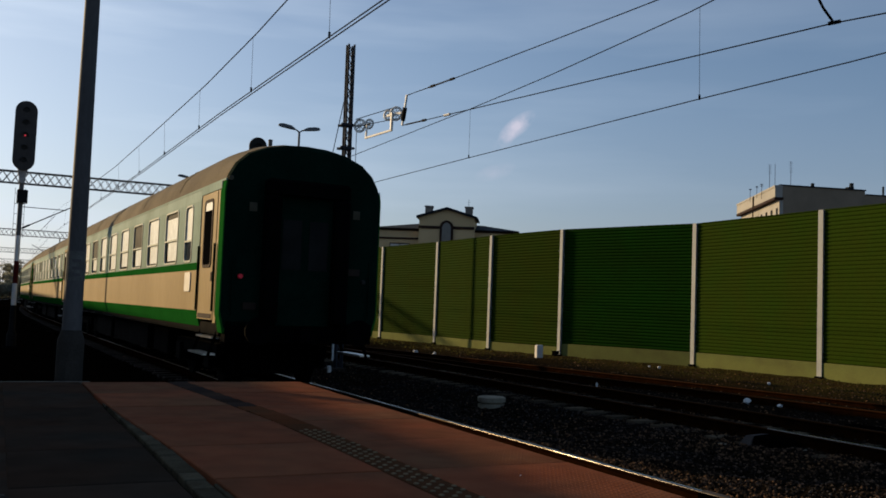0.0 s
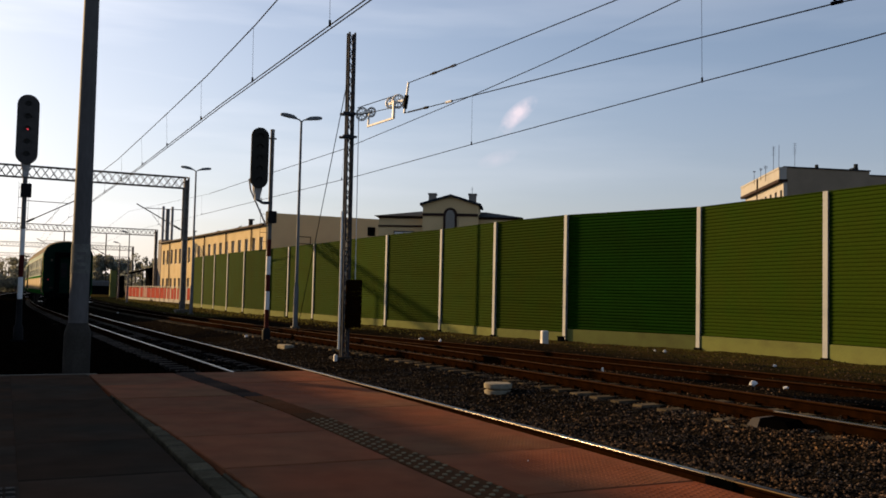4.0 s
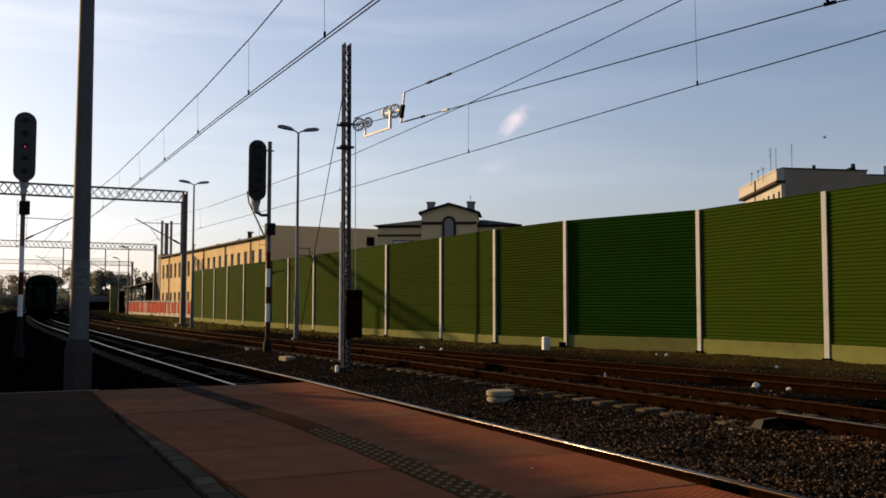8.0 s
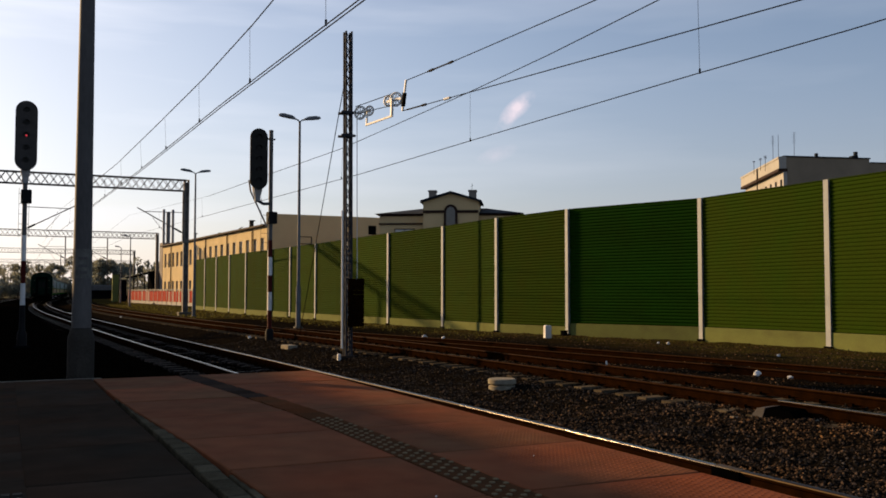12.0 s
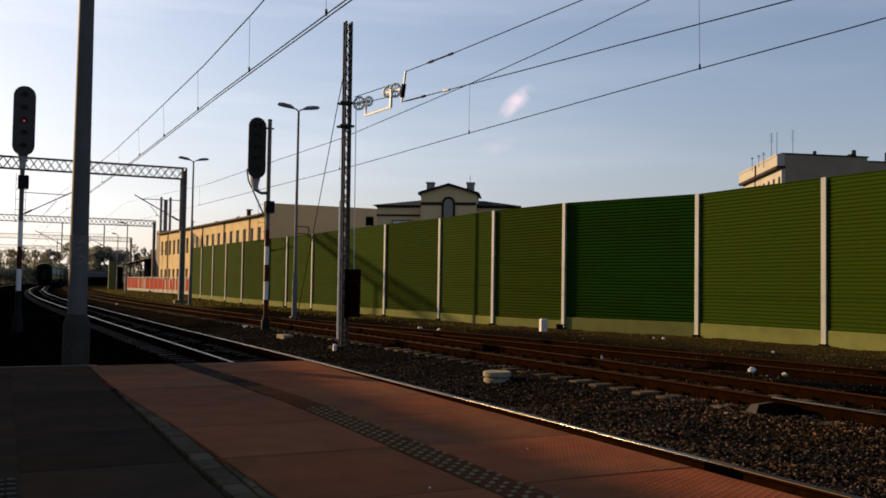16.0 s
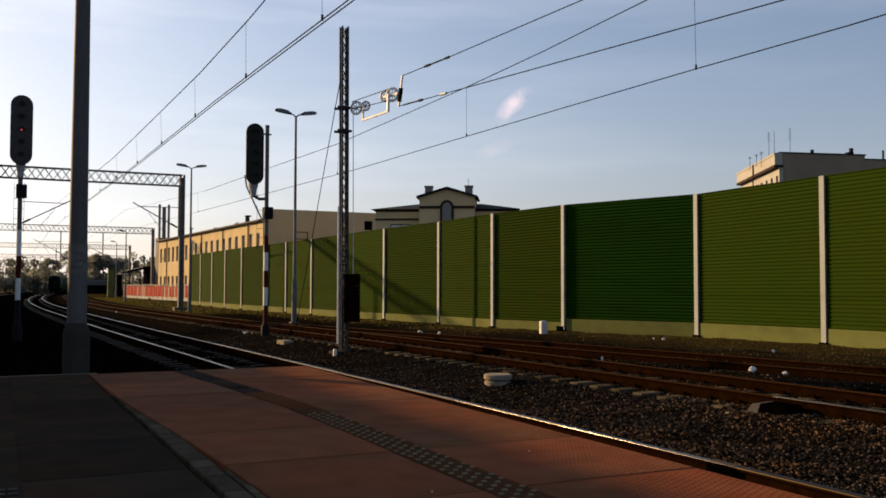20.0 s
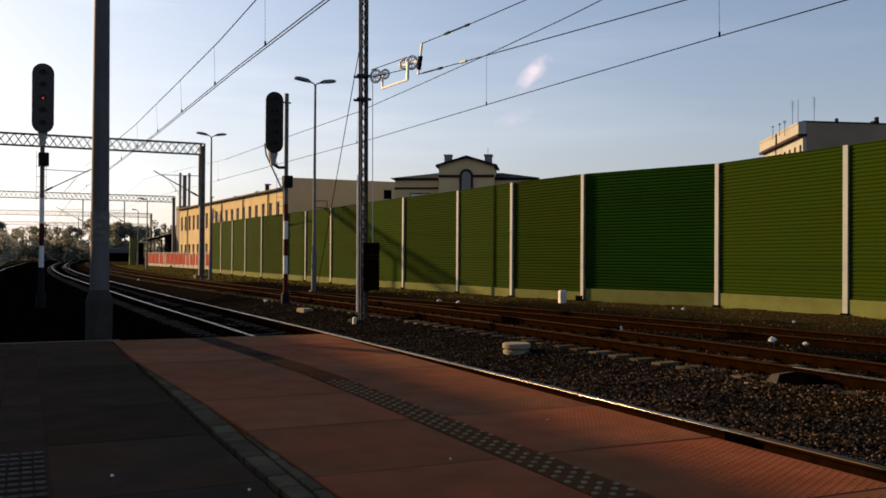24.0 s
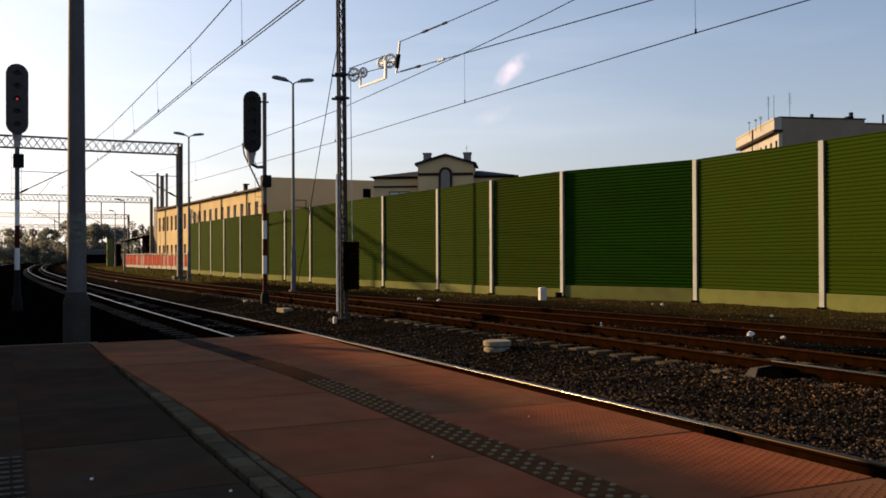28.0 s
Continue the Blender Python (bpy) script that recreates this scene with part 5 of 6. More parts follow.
def grass_tufts():
    rng = np.random.default_rng(11)
    n = 9000
    y = np.where(rng.uniform(size=n) < 0.55, rng.uniform(8, 60, n), rng.uniform(60, 150, n))
    fx = np.interp(y, [p[1] for p in POSTS], [p[0] for p in POSTS])
    x = fx - 0.15 - np.abs(rng.normal(0, 1.2, n))
    x = np.where(y > 60, np.interp(y, [60, 95, 150], [11.0, 10.8, 12.6]) + rng.uniform(0, 1, n) * np.interp(y, [60, 95, 150], [5.3, 7.0, 4.8]), x)
    a = rng.uniform(0, 6.28, n)
    h = rng.uniform(0.02, 0.09, n) * np.where(y > 60, 1.5, 1.0)
    s = Shape()
    for i in range(n):
        dx, dy = math.cos(a[i]) * 0.05, math.sin(a[i]) * 0.05
        z = -0.16
        s.v += [(x[i] - dx, y[i] - dy, z), (x[i] + dx, y[i] + dy, z), (x[i] + dy * 1.2, y[i] - dx, z + h[i])]
        s.f.append((3 * i, 3 * i + 1, 3 * i + 2))
    me = bpy.data.meshes.new("grass_tufts")
    me.from_pydata(s.v, [], s.f)
    me.materials.append(GRASS)
    tagged(new("grass_tufts", me), "short dry weeds along the barrier", "grass", kind="stuff")


grass_tufts()


# ---------------------------------------------------------------- train
def coach_outline():
    """Half-round cross-section (x, z) of a passenger coach."""
    pts = [(1.34, 1.06), (1.41, 1.35), (1.41, 3.35), (1.395, 3.5)]
    roof = [(1.35, 3.66), (1.24, 3.86), (1.03, 4.05), (0.72, 4.18), (0.36, 4.25), (0.0, 4.27)]
    return pts, roof


def rounded_rect(a, b, z0, z1, r, n=4):
    """Points of a rectangle with rounded corners in (y, z)."""
    out = []
    for cy, cz, t0 in ((b - r, z1 - r, 0), (a + r, z1 - r, 90), (a + r, z0 + r, 180), (b - r, z0 + r, 270)):
        out += [(cy + r * math.cos(radians(t0 + 90 * i / n)), cz + r * math.sin(radians(t0 + 90 * i / n))) for i in range(n + 1)]
    return out


def ring_plate(x0, x1, outer, inner):
    """A flat ring of some thickness between two outlines in (y, z)."""
    n = len(outer)
    v = [(x, y, z) for x in (x0, x1) for loop in (outer, inner) for y, z in loop]
    f = []
    for i in range(n):
        j = (i + 1) % n
        f += [(i, j, n + j, n + i), (2 * n + i, 3 * n + i, 3 * n + j, 2 * n + j), (i, 2 * n + i, 2 * n + j, j), (n + i, n + j, 3 * n + j, 3 * n + i)]
    return Shape().add(v, f)


def coach(name, label, rear=False):
    """A 24.5 m passenger coach; its rear end stands at y = 0, it runs on to +y."""
    t = thing(name, label, "railway coach", group="coaches of the train")
    L = 24.5
    pts, roof = coach_outline()
    doors = [(0.26, 1.7), (L - 1.7, L - 0.26)]
    wins = [(2.28, 2.98)] + [(3.6 + k * 2.06, 3.6 + k * 2.06 + 1.34) for k in range(9)] + [(L - 2.75, L - 2.05)]
    WZ0, WZ1 = 2.21, 3.34
    for side in (-1, 1):
        m = Matrix.Rotation(radians(-90 * side), 4, "Z")
        def strip(nm, z0, z1, x0, x1, mat, holes=()):
            xs = sorted({0.02, L - 0.02, *[h for w in holes for h in w]})
            for a, b in zip(xs, xs[1:]):
                if any(w[0] <= a + 1e-6 and w[1] >= b - 1e-6 for w in holes) or b < 0.3 or a > L - 0.3:
                    continue
                s = Shape().loft([[(side * x0, y, z0), (side * x1, y, z1), (side * (x1 - 0.06), y, z1), (side * (x0 - 0.06), y, z0)] for y in (a, b)])
                part(nm, s, mat, t)
        strip("lower_band", 1.06, 1.34, 1.34, 1.41, T_GREEN, doors)
        strip("side_panel", 1.34, 2.07, 1.41, 1.41, T_CREAM, doors)
        strip("waist_band", 2.07, WZ0, 1.41, 1.41, T_GREEN, doors)
        strip("window_pillar", WZ0, WZ1, 1.41, 1.41, T_PALE, doors + wins)
        strip("cant_rail", WZ1, 3.54, 1.41, 1.39, T_PALE, doors)
        part("gutter", Shape().box(side * 1.37 - 0.025, 0.05, 3.545, side * 1.37 + 0.025, L - 0.05, 3.58), T_PALE, t)
        for place, (a, b) in enumerate(wins):
            x = side * 1.40
            e = 0.035
            wide = b - a > 0.8
            hole = rounded_rect(a + 0.02, b - 0.02, WZ0 + 0.02, WZ1 - 0.02, 0.13)
            glassline = rounded_rect(a + 0.02 + e, b - 0.02 - e, WZ0 + 0.02 + e, WZ1 - 0.02 - e, 0.105)
            part("window_surround", ring_plate(x - 0.04 * side, x + 0.008 * side, rounded_rect(a, b, WZ0, WZ1, 0.001), hole), T_PALE, t)
            fr = ring_plate(x - 0.04 * side, x + 0.022 * side, hole, glassline)
            bar_z = 2.70 if wide else 2.62
            fr.box(x - 0.02, a + 0.05, bar_z, x + 0.02, b - 0.05, bar_z + 0.035)
            w = part("window", fr, T_FRAME, t, "rounded dull metal window frame")
            x0, x1 = (x - 0.03, x - 0.012) if side > 0 else (x + 0.012, x + 0.03)
            top = WZ1 - 0.03
            if wide and (place == 1 or random.random() < 0.2):      # the hinged top light stands open
                part("open_vent", Shape().box(x0, a + 0.03, top - 0.13, x1, b - 0.03, top), BLACK, w, "dark open top light")
                top -= 0.132
            part("pane", Shape().box(x0, a + 0.03, bar_z + 0.035, x1, b - 0.03, top), BLACK if place in (3, 7) else GLASSL, w)
            if not wide:
                part("pane", Shape().box(x0, a + 0.03, WZ0 + 0.03, x1, b - 0.03, bar_z), GLASS, w)
                continue
            shade = b - random.uniform(0.16, 0.34)      # dark strips at the pane's side and foot, beside the painted daylight
            low = WZ0 + random.uniform(0.07, 0.13)
            part("pane", Shape().box(x0, a + 0.03, low, x1, shade, bar_z), GLASSL, w)
            part("pane", Shape().box(x0, shade + 0.002, low, x1, b - 0.03, bar_z), DARK, w)
            part("pane", Shape().box(x0, a + 0.03, WZ0 + 0.03, x1, b - 0.03, low - 0.002), DARK, w)
        for a, b in ((0.5, 1.65), (L - 1.65, L - 0.5)):
            x = side * 1.375
            corner = (0.035, 0.32) if a < 5 else (L - 0.32, L - 0.035)
            jamb = (0.322, 0.5) if a < 5 else (L - 0.5, L - 0.322)
            part("corner_strip", Shape().loft([[(side * 1.34, y, 1.0), (side * 1.41, y, 1.3), (side * 1.41, y, 3.4), (side * 1.39, y, 3.54), (side * 1.33, y, 3.54), (side * 1.28, y, 1.0)] for y in corner]), T_GREEN, t)
            part("door_jamb", Shape().box(side * 1.365 - 0.03, jamb[0], 1.15, side * 1.365 + 0.03, jamb[1], 3.5), T_CREAM, t)
            part("door_header", Shape().box(side * 1.385 - 0.025, a - 0.24 if a < 5 else a - 0.04, 3.42, side * 1.385 + 0.025, b + 0.04 if a < 5 else b + 0.24, 3.545), T_PALE, t)
            d = part("door", Shape().box(x - 0.03, a + 0.02, 1.2, x + 0.03, b - 0.02, 3.41, 0.0), T_CREAM, t)
            rim = ring_plate(x + 0.029 * side, x + 0.045 * side, rounded_rect(a + 0.26, b - 0.26, 2.1, 3.3, 0.1), rounded_rect(a + 0.31, b - 0.31, 2.15, 3.25, 0.07))
            part("window_rim", rim, TRIMB, d)
            part("door_window", Shape().box(x - 0.034, a + 0.29, 2.14, x + 0.034, b - 0.29, 2.75), DARK, d)
            part("door_window", Shape().box(x - 0.034, a + 0.29, 2.752, x + 0.034, b - 0.29, 3.1), DARK, d)
            part("door_window", Shape().box(x - 0.034, a + 0.29, 3.102, x + 0.034, b - 0.29, 3.27), GLASSL, d)
            part("door_handle", Shape().box(x - 0.05, a + 0.1, 1.86, x + 0.05, a + 0.2, 2.02, 0.01), TRIMB, d)
            part("kick_plate", Shape().box(x - 0.036, a + 0.08, 1.22, x + 0.036, b - 0.08, 1.3), TRIMB, d)
            for y in (a - 0.02, b + 0.02):
                part("grab_rail", Shape().cyl((side * 1.43, y, 1.35), (side * 1.43, y, 2.5), 0.016, n=6), T_END, d)
            for k, z in enumerate((0.90, 0.62)):
                part("step", Shape().box(side * (1.3 + 0.12 * k) - 0.1, a, z - 0.015, side * (1.3 + 0.12 * k) + 0.1, b, z + 0.015), ALU, t, "metal boarding step")
            [part("step_bracket", Shape().bar((side * 1.45, q, 0.58), (side * 1.28, q, 1.1), 0.03, 0.05), UNDER, t) for q in (a, b)]
        part("destination_board", ring_plate(side * 1.405, side * 1.43, rounded_rect(2.25, 2.72, 1.68, 2.04, 0.05), rounded_rect(2.48, 2.5, 1.85, 1.87, 0.005)), FRAMEW, t)
    full = [(x, z) for x, z in roof] + [(-x, z) for x, z in reversed(roof[:-1])]
    low = [(x, z - 0.05) for x, z in reversed(full)]
    ring = [(1.39, 3.54)] + full + [(-1.39, 3.54), (-1.33, 3.5)] + [(x * 0.96, z) for x, z in low] + [(1.33, 3.5)]
    def raised(outline, lift, y, grow=1.0):
        return [(x * grow, y, z + lift * min(max((z - 3.55) / 0.45, 0), 1)) for x, z in outline]
    lifts = ((0.125, 0.0), (0.4, 0.045), (0.8, 0.08), (1.4, 0.1))
    lengths = [(y, k) for y, k in lifts] + [(L - y, k) for y, k in reversed(lifts)]
    part("roof", Shape().loft([raised(ring, k, y) for y, k in lengths]), T_ROOF, t, "dusty brown-grey coach roof", smooth=True)
    for k in range(5):
        part("roof_rib", Shape().loft([raised([(x, z + 0.008) for x, z in full], 0.1, y, 1.003) for y in (4.0 + k * 4.3, 4.04 + k * 4.3)]), T_ROOF, t)
    sect = [(x, z) for x, z in pts] + roof + [(-x, z) for x, z in reversed(roof[:-1])] + [(-x, z) for x, z in reversed(pts)]
    inset = [(x * 0.93, 2.4 + (z - 2.4) * 0.95) for x, z in sect]
    for y0, s in ((0.0, 1), (L, -1)):
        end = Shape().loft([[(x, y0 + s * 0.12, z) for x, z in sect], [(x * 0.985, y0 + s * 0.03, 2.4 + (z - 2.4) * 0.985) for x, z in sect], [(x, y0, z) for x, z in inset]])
        e = part("end_wall", end, T_END, t, "very dark green coach end")
        for side in (-1, 1):
            part("end_ladder_rail", Shape().cyl((side * 1.22, y0 - s * 0.03, 1.3), (side * 1.22, y0 - s * 0.03, 2.3), 0.015, n=6), T_END, e)
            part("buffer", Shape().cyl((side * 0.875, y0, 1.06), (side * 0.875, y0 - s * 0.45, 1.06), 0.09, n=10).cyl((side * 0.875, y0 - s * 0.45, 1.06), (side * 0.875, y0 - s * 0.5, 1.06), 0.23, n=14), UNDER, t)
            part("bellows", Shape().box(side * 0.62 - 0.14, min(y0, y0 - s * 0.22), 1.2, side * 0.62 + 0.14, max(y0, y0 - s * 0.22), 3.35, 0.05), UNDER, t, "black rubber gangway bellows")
            part("lamp", Shape().cyl((side * 1.1, y0, 1.95), (side * 1.1, y0 - s * 0.06, 1.95), 0.04, n=10), TAIL if (rear and s > 0 and side < 0) else LENS, t, "lit red tail lamp" if (rear and s > 0 and side < 0) else "")
            part("end_plate", Shape().box(side * 0.93 - 0.065, y0 - 0.02, 3.05, side * 0.93 + 0.065, y0 + 0.02, 3.2), PAVER, t)
            part("end_step", Shape().box(side * 0.92 - 0.11, y0 - 0.03, 1.4 if side < 0 else 2.05, side * 0.92 + 0.11, y0 + 0.02, 1.52 if side < 0 else 2.17), DARK_TACTILE, t, "dull brown plate")
            if side < 0:
                part("roof_lamp", Shape().cyl((side * 1.33, y0 + s * 0.05, 3.58), (side * 1.33, y0 - s * 0.02, 3.58), 0.045, n=8), PAVER, t)
        part("bellows_top", Shape().box(-0.76, min(y0, y0 - s * 0.2), 3.36, 0.76, max(y0, y0 - s * 0.2), 3.62, 0.05), UNDER, t)
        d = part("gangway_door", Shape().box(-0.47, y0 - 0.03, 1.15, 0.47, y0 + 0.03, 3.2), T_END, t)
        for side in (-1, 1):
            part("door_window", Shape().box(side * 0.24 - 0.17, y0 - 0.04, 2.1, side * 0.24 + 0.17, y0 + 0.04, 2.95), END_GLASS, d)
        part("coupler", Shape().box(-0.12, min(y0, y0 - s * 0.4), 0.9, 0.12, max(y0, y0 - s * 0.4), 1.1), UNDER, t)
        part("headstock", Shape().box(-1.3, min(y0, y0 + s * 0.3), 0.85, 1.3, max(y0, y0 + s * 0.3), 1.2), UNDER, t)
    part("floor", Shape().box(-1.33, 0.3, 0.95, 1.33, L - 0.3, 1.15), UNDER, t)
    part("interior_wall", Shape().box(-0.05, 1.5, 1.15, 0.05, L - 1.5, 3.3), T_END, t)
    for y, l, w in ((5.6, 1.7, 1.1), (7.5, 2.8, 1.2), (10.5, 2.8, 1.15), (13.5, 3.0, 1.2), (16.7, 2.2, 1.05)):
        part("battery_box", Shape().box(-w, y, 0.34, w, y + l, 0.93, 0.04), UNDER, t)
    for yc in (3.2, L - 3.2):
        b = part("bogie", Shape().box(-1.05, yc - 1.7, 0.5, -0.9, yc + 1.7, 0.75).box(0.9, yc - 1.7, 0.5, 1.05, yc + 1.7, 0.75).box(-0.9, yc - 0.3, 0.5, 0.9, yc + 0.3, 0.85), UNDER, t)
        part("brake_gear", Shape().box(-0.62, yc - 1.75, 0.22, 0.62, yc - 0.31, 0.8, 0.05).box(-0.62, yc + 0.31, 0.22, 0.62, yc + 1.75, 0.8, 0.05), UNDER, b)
        for dy in (-1.25, 1.25):
            for side in (-1, 1):
                part("wheel", Shape().cyl((side * 0.69, yc + dy, 0.46), (side * 0.82, yc + dy, 0.46), 0.46, n=20), UNDER, b)
                part("axle_box", Shape().box(side * 1.0 - 0.12, yc + dy - 0.2, 0.3, side * 1.0 + 0.12, yc + dy + 0.2, 0.65, 0.03), UNDER, b)
    return t


first = coach("passenger_coach", "green and cream passenger coach with a very dark end", True)
coaches = [first]
plain = coach("passenger_coach", "green and cream passenger coach coupled within the train")
coaches.append(plain)
for k in range(3):
    coaches.append(copy_thing(plain, pose(0, 0, 0)))

# ---------------------------------------------------------------- small things by the tracks
def small_things():
    t = thing("concrete_lid", "round pale concrete manhole lid on the ballast", "manhole", at=pose(8.5, 15.15, -0.33))
    part("ring", Shape().turn([(0.25, 0.0), (0.255, 0.11), (0.245, 0.12), (0.21, 0.121), (0.21, 0.15)], n=24), LID, t, smooth=True)
    part("lid", Shape().turn([(0.255, 0.151), (0.265, 0.16), (0.265, 0.235), (0.245, 0.25)], n=24), LID, t, smooth=True)
    t = thing("marker_post", "short white concrete marker by the barrier", "marker", at=pose(17.72, 28.22, -0.15))
    part("marker_body", Shape().box(-0.13, -0.1, -0.1, 0.13, 0.1, 0.5, 0.03), FRAMEW, t)
    t = thing("cable_box", "small dark cable box at the foot of a barrier post", "cable box", at=pose(19.2, 29.4, -0.2, 0, 0, 20))
    part("box_body", Shape().box(-0.11, -0.1, -0.1, 0.11, 0.1, 0.26, 0.02), DARK, t)
    part("box_lid", Shape().box(-0.125, -0.115, 0.261, 0.125, 0.115, 0.29, 0.01), DARK, t)
    t = thing("marker_peg", "short white peg between two rusty tracks", "marker", at=pose(12.8, 17.8, ground_height(12.8, 17.8)))
    part("peg", Shape().turn([(0.022, -0.1), (0.022, 0.17), (0.012, 0.185)], n=8), WHITE, t)
    t = thing("cable_slab", "pale concrete cable cover on the ballast", "slab", at=pose(8.3, 28.8, -0.30, 0, 0, 10))
    part("slab_body", Shape().box(-0.16, -0.26, 0.0, 0.18, 0.3, 0.14, 0.02), LID, t)
    t = thing("point_machine", "dark steel point machine cover beside the rail", "point machine", at=pose(9.55, 9.14, -0.18, 0, 0, 4))
    part("cover", Shape().loft([[(-0.22, -0.36, -0.05), (0.22, -0.36, -0.05), (0.22, 0.28, -0.05), (-0.22, 0.28, -0.05)], [(-0.14, -0.12, 0.15), (0.16, -0.12, 0.17), (0.16, 0.27, 0.17), (-0.14, 0.27, 0.15)]]), TAR, t)
    part("end_hood", Shape().loft([[(-0.22, 0.285, -0.02), (0.2, 0.285, -0.02), (0.2, 0.5, -0.02), (-0.22, 0.5, -0.02)], [(-0.14, 0.285, 0.155), (0.16, 0.285, 0.17), (0.16, 0.42, 0.15), (-0.14, 0.42, 0.14)]]), HAZE_GREY, t, "dull grey end hood")
    part("base_plate", Shape().box(-0.28, 0.12, -0.1, 0.3, 0.6, -0.005), CONCRETE, t)
    part("bearer", Shape().box(-0.34, 0.62, -0.06, 0.1, 0.74, 0.0, 0.01).box(-0.3, -0.14, -0.1, -0.22, 0.1, 0.0, 0.01), LID, t)
    part("cable_cover", Shape().box(-0.05, -0.42, -0.05, 0.1, -0.3, 0.06, 0.02).box(-0.15, -0.75, -0.06, 0.12, -0.44, -0.01, 0.02), LID, t)
    part("rod", Shape().cyl((0.25, 0.1, 0.04), (1.9, 0.1, 0.04), 0.025, n=6), RUST, t)
    t = thing("point_machine", "dark low steel cover between the rails", "point machine", at=pose(11.9, 9.2, -0.16))
    part("cover", Shape().loft([[(-0.3, -1.1, 0.0), (0.3, -1.1, 0.0), (0.3, 0.9, 0.0), (-0.3, 0.9, 0.0)], [(-0.22, -1.0, 0.16), (0.22, -1.0, 0.16), (0.22, 0.8, 0.16), (-0.22, 0.8, 0.16)]]), TAR, t)
    t = thing("rail_joint", "dark insulated joint clamped on the rail", "rail joint", at=pose(line_main(6.02) + 0.753, 6.08, 0.045))
    part("fishplate", Shape().box(-0.062, -0.17, -0.15, -0.038, 0.17, -0.011, 0.004), TAR, t)
    part("joint_cap", Shape().box(-0.036, -0.16, -0.009, 0.036, 0.16, 0.0025, 0.003), HAZE_GREY, t)
    for x, y, r in ((0.34, 4.02, 0.007), (0.81, 3.57, 0.0065), (1.77, 3.76, 0.005), (2.7, 4.45, 0.004)):
        t = thing("paper_scrap", "tiny crumpled pale paper scrap on the slabs", "litter", at=pose(x, y, PZ), group="litter on the platform")
        part("scrap", Shape().loft([[(r * c * w, r * d * w * 0.7, z) for c, d in ((1, 0.2), (0.3, 1), (-0.9, 0.5), (-0.6, -0.8), (0.5, -0.9))] for w, z in ((1, -0.002), (1.1, r * 0.6), (0.5, r))]), WHITE, t)
    rng = np.random.default_rng(3)
    for x, y, r in ((14.12, 14.35, 0.1), (14.35, 13.69, 0.065), (19.1, 23.25, 0.08), (18.3, 17.85, 0.06), (8.35, 34.3, 0.08), (19.25, 23.9, 0.05), (14.4, 31.7, 0.12), (14.8, 30.9, 0.11), (7.07, 65.0, 0.09)):
        t = thing("white_stone", "pale stone lying beside the rusty track", "stone", at=pose(x, y, ground_height(x, y)), group="pale stones")
        pts = rng.normal(size=(14, 3))
        pts = pts / np.linalg.norm(pts, axis=1)[:, None] * (r, r * 0.8, r * 0.7) + (0, 0, r * 0.55)
        bm = bmesh.new()
        for p in pts:
            bm.verts.new(p)
        bmesh.ops.convex_hull(bm, input=bm.verts)
        me = bpy.data.meshes.new("stone")
        bm.to_mesh(me)
        bm.free()
        me.materials.append(WHITE)
        part("stone", me, None, t)


small_things()


def ballast():
    """Loose stones over the track bed, larger near the platform."""
    rng = np.random.default_rng(7)
    base = np.array([(1, 0, 0), (-1, 0, 0), (0, 1, 0), (0, -1, 0), (0, 0, 0.8), (0, 0, -0.8)], float)
    tri = np.array([(0, 2, 4), (2, 1, 4), (1, 3, 4), (3, 0, 4), (2, 0, 5), (1, 2, 5), (3, 1, 5), (0, 3, 5)])
    P, R = [], []
    for x0, x1, y0, y1, n in ((5.6, 10.3, 2.0, 12, 24000), (5.6, 10.3, 12, 20, 13000), (5.4, 10.2, 20, 34, 9000), (10.3, 14.2, 5, 34, 11000), (14.2, 20.5, 9, 34, 5000), (3.2, 5.6, 10.5, 34, 3500), (2.0, 9.5, 34, 70, 3500)):
        x, y = rng.uniform(x0, x1, n), rng.uniform(y0, y1, n)
        z = np.array([ground_height(a, b) for a, b in zip(x, y)])
        P.append(np.stack([x, y, z + 0.005], 1))
        R.append(0.010 + 0.021 * rng.uniform(0, 1, n) ** 1.7)
    P, R = np.concatenate(P), np.concatenate(R)
    n = len(P)
    shape = base[None] * rng.uniform(0.65, 1.35, (n, 6, 1)) * R[:, None, None]
    a = rng.uniform(0, 6.28, n)
    ca, sa = np.cos(a)[:, None], np.sin(a)[:, None]
    tilt = rng.uniform(-0.5, 0.5, n)[:, None]
    x, y, z = shape[..., 0], shape[..., 1], shape[..., 2]
    x, z = x * np.cos(tilt) - z * np.sin(tilt), x * np.sin(tilt) + z * np.cos(tilt)
    x, y = x * ca - y * sa, x * sa + y * ca
    V = np.stack([x, y, z], -1) + P[:, None, :]
    # darker stones left of x = 10.3, more of them away from the platform's end
    dark_pick = rng.uniform(0, 1, n) < np.clip((P[:, 1] - 9.0) / 7.0, 0, 0.85) * (P[:, 0] < 10.3)
    for pick, mat, label in ((~dark_pick, STONES, "loose dark brown ballast stones between the tracks"), (dark_pick, DARK_STONES, "darker ballast stones mixed in along the main track")):
        W = V[pick]
        F = (tri[None] + (np.arange(len(W)) * 6)[:, None, None]).reshape(-1, 3)
        me = bpy.data.meshes.new("ballast")
        me.from_pydata(W.reshape(-1, 3).tolist(), [], F.tolist())
        me.materials.append(mat)
        tagged(new("ballast", me), label, "ballast", kind="stuff")


ballast()
platform()


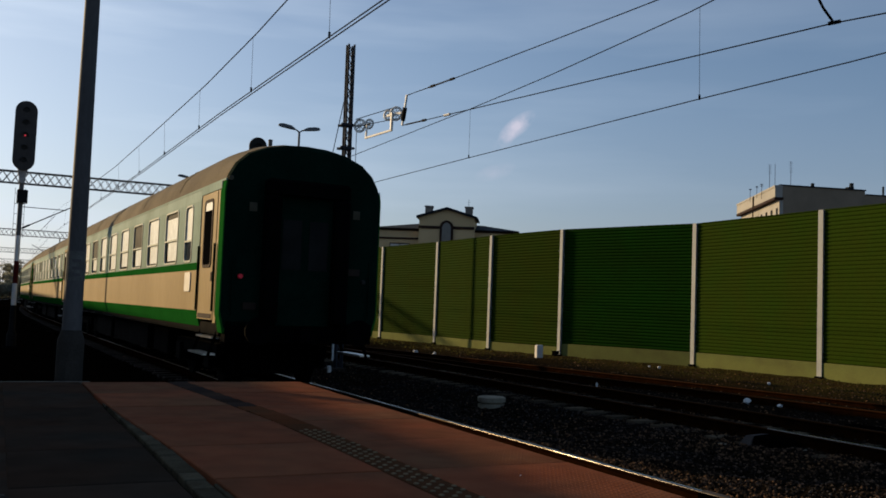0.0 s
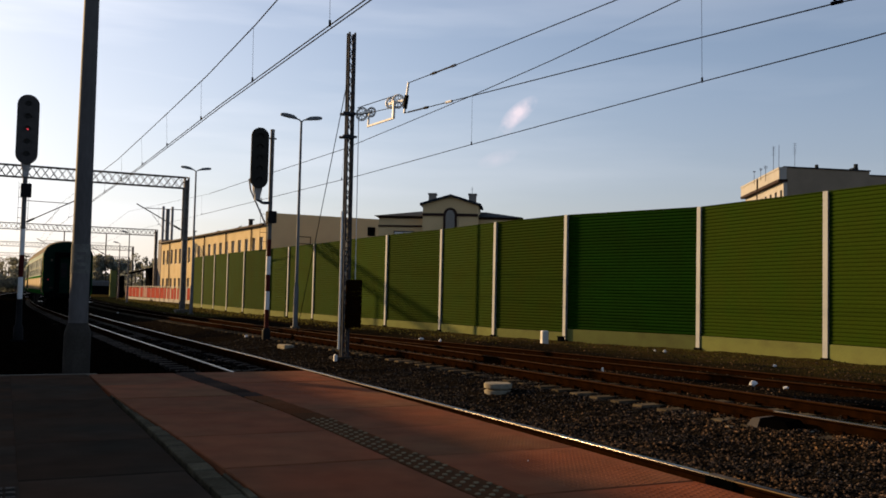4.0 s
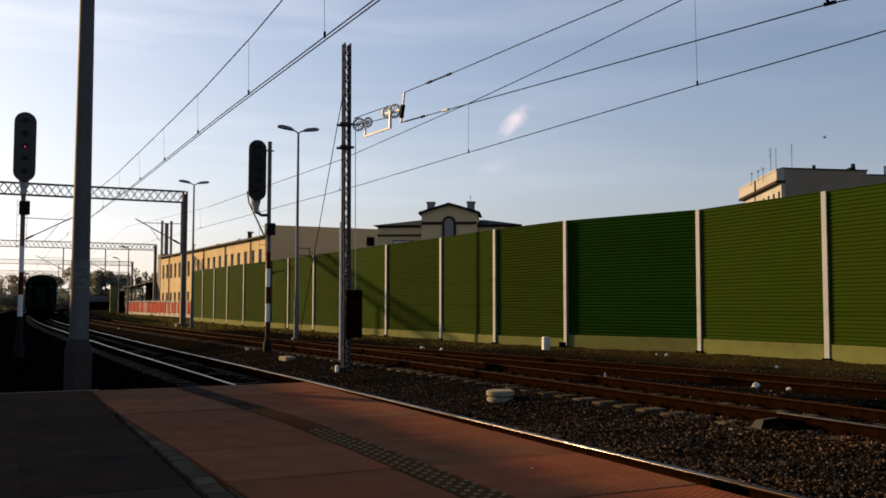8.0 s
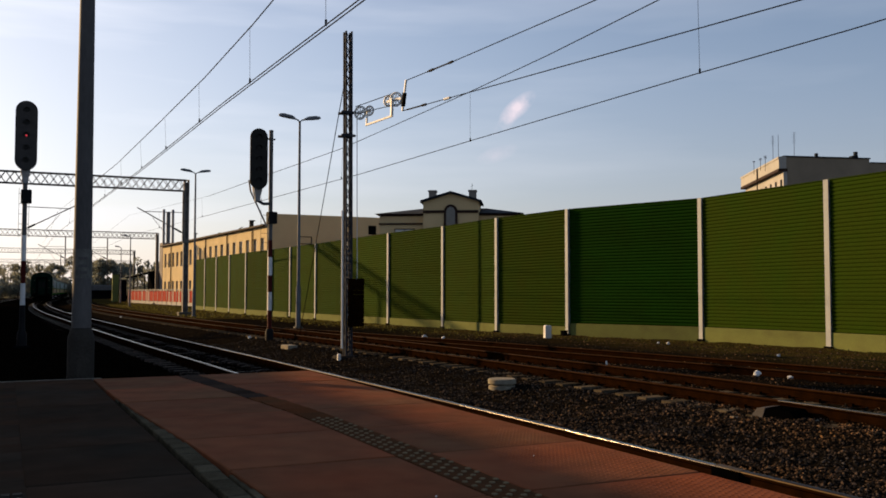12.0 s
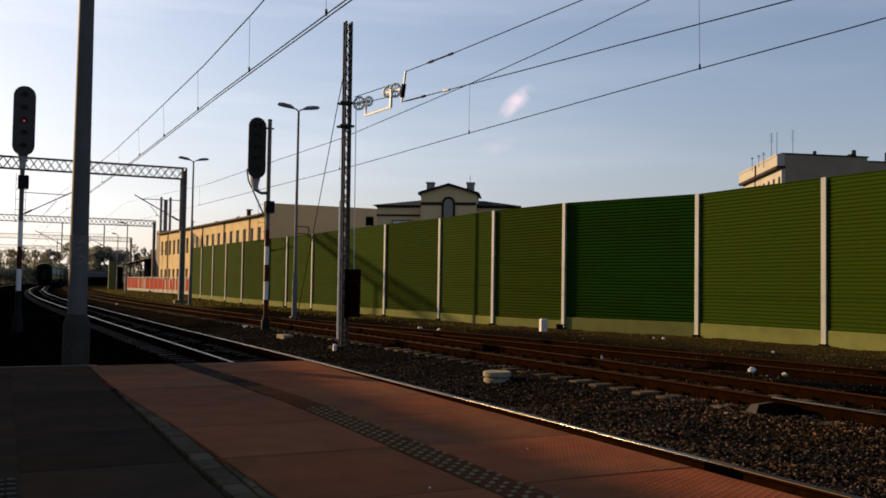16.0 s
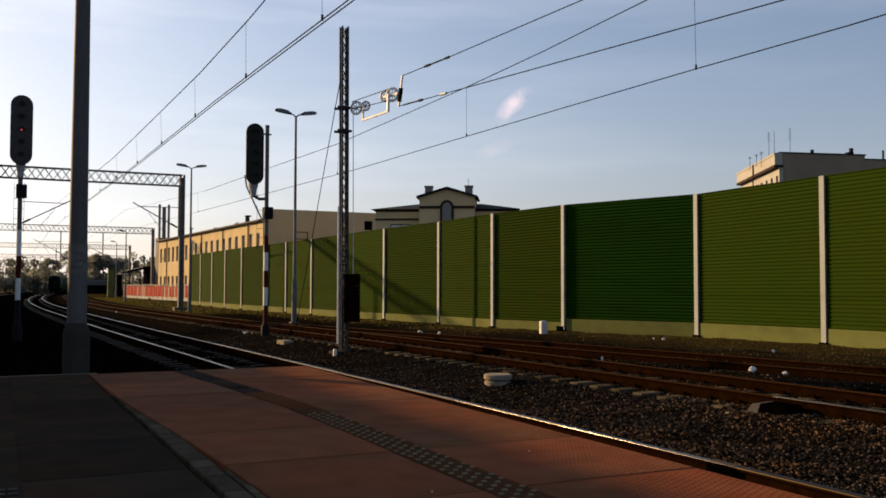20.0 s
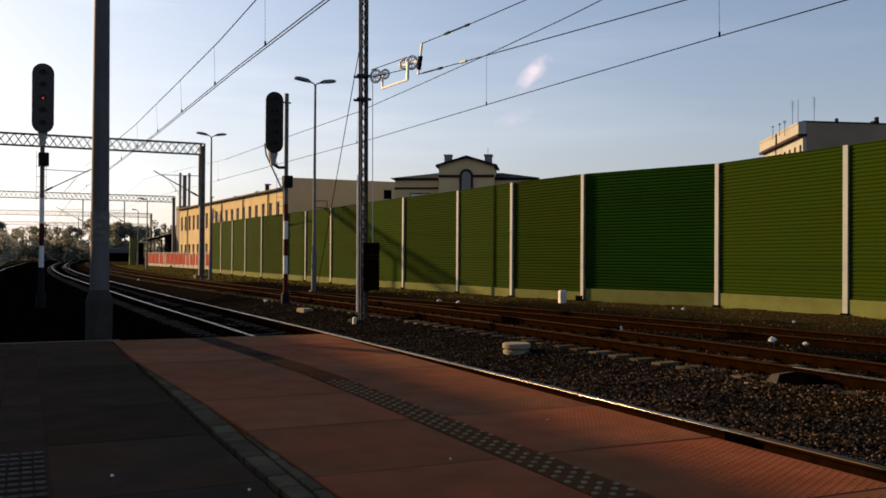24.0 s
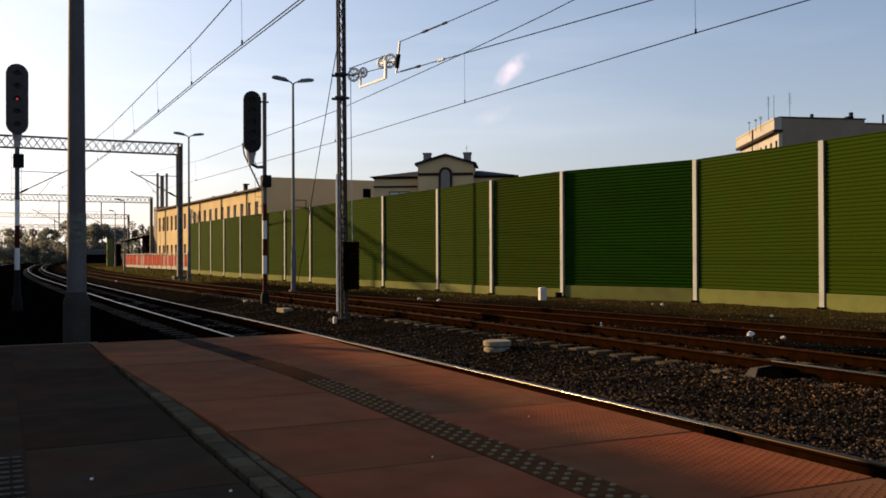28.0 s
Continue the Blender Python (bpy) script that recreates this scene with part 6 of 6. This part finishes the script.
def bird(at):
    t = thing("bird", "small dark bird gliding over the barrier", "bird", at=at, group="birds")
    rings = [(-0.2, 0.01), (-0.14, 0.04), (-0.02, 0.06), (0.09, 0.045), (0.14, 0.03), (0.19, 0.006)]
    part("body", Shape().loft([[(r * math.cos(a), y, r * 0.9 * math.sin(a)) for a in [2 * math.pi * i / 8 for i in range(8)]] for y, r in rings]), DARK, t, smooth=True)
    for sx in (-1, 1):
        part("wing", Shape().loft([[(sx * u, y0, z), (sx * u, y1, z), (sx * u, y1, z + 0.012), (sx * u, y0, z + 0.012)] for u, y0, y1, z in
                                   ((0.03, -0.06, 0.09, 0.02), (0.17, -0.05, 0.1, 0.1), (0.34, -0.09, 0.0, 0.13))]), DARK, t)
    part("tail", Shape().loft([[(-w, y, 0.0), (w, y, 0.0), (w, y, 0.01), (-w, y, 0.01)] for w, y in ((0.02, -0.16), (0.06, -0.3))]), DARK, t)
    return t


# each flight: seconds and place; before and after it the bird is off beyond the barrier
FLIGHTS = [[(0.0, (150, 62, 36)), (6.0, (80, 60, 21.5)), (6.5, (69.4, 60, 19.4)), (7.0, (60.7, 60, 17.6)), (7.5, (52.7, 60, 15.8)), (8.0, (47.5, 61, 6.5)), (8.6, (45.5, 62, -0.06)), (28.0, (45.5, 62, -0.06))],
           [(0.0, (160, 62, 50)), (7.0, (78.9, 60, 22.6)), (7.5, (73.1, 60, 20.0)), (8.0, (68.0, 60, 16.9)), (8.6, (63.5, 60.5, 6.0)), (9.2, (62.0, 61, -0.06)), (28.0, (62.0, 61, -0.06))]]
birds = [bird(pose(*f[0][1], 0, 0, 85)) for f in FLIGHTS]


# ---------------------------------------------------------------- what moves
REAR = [(0.0, 15.15), (0.3, 19.05), (0.5, 21.2), (1.0, 26.75), (1.5, 32.35), (2.0, 38.0), (2.5, 43.9), (3.0, 49.6), (3.5, 55.2), (4.5, 63.5), (5.5, 70.3), (6.0, 75.5), (7.0, 86.5), (8.0, 97.0),
        (9.0, 107.0), (10.0, 117.5), (11.0, 128.5), (12.0, 140.0), (13.5, 159.0), (15.0, 178.0), (18.0, 218.0), (21.0, 262.0), (24.0, 310.0), (28.0, 380.0)]


def motions():
    for k, ob in enumerate(coaches):
        rows = []
        for t, y in REAR:
            y0 = y + k * 25.5
            y1 = y0 + 24.5
            x0, x1 = line_main(min(y0, 515)), line_main(min(y1, 515))
            rows.append((t, pose(x0, y0, 0, 0, 0, -math.degrees(math.atan2(x1 - x0, 24.5)))))
        walk(ob, rows)
    for ob, flight in zip(birds, FLIGHTS):
        walk(ob, [(t, pose(*p, 0, 0, 85)) for t, p in flight])


motions()
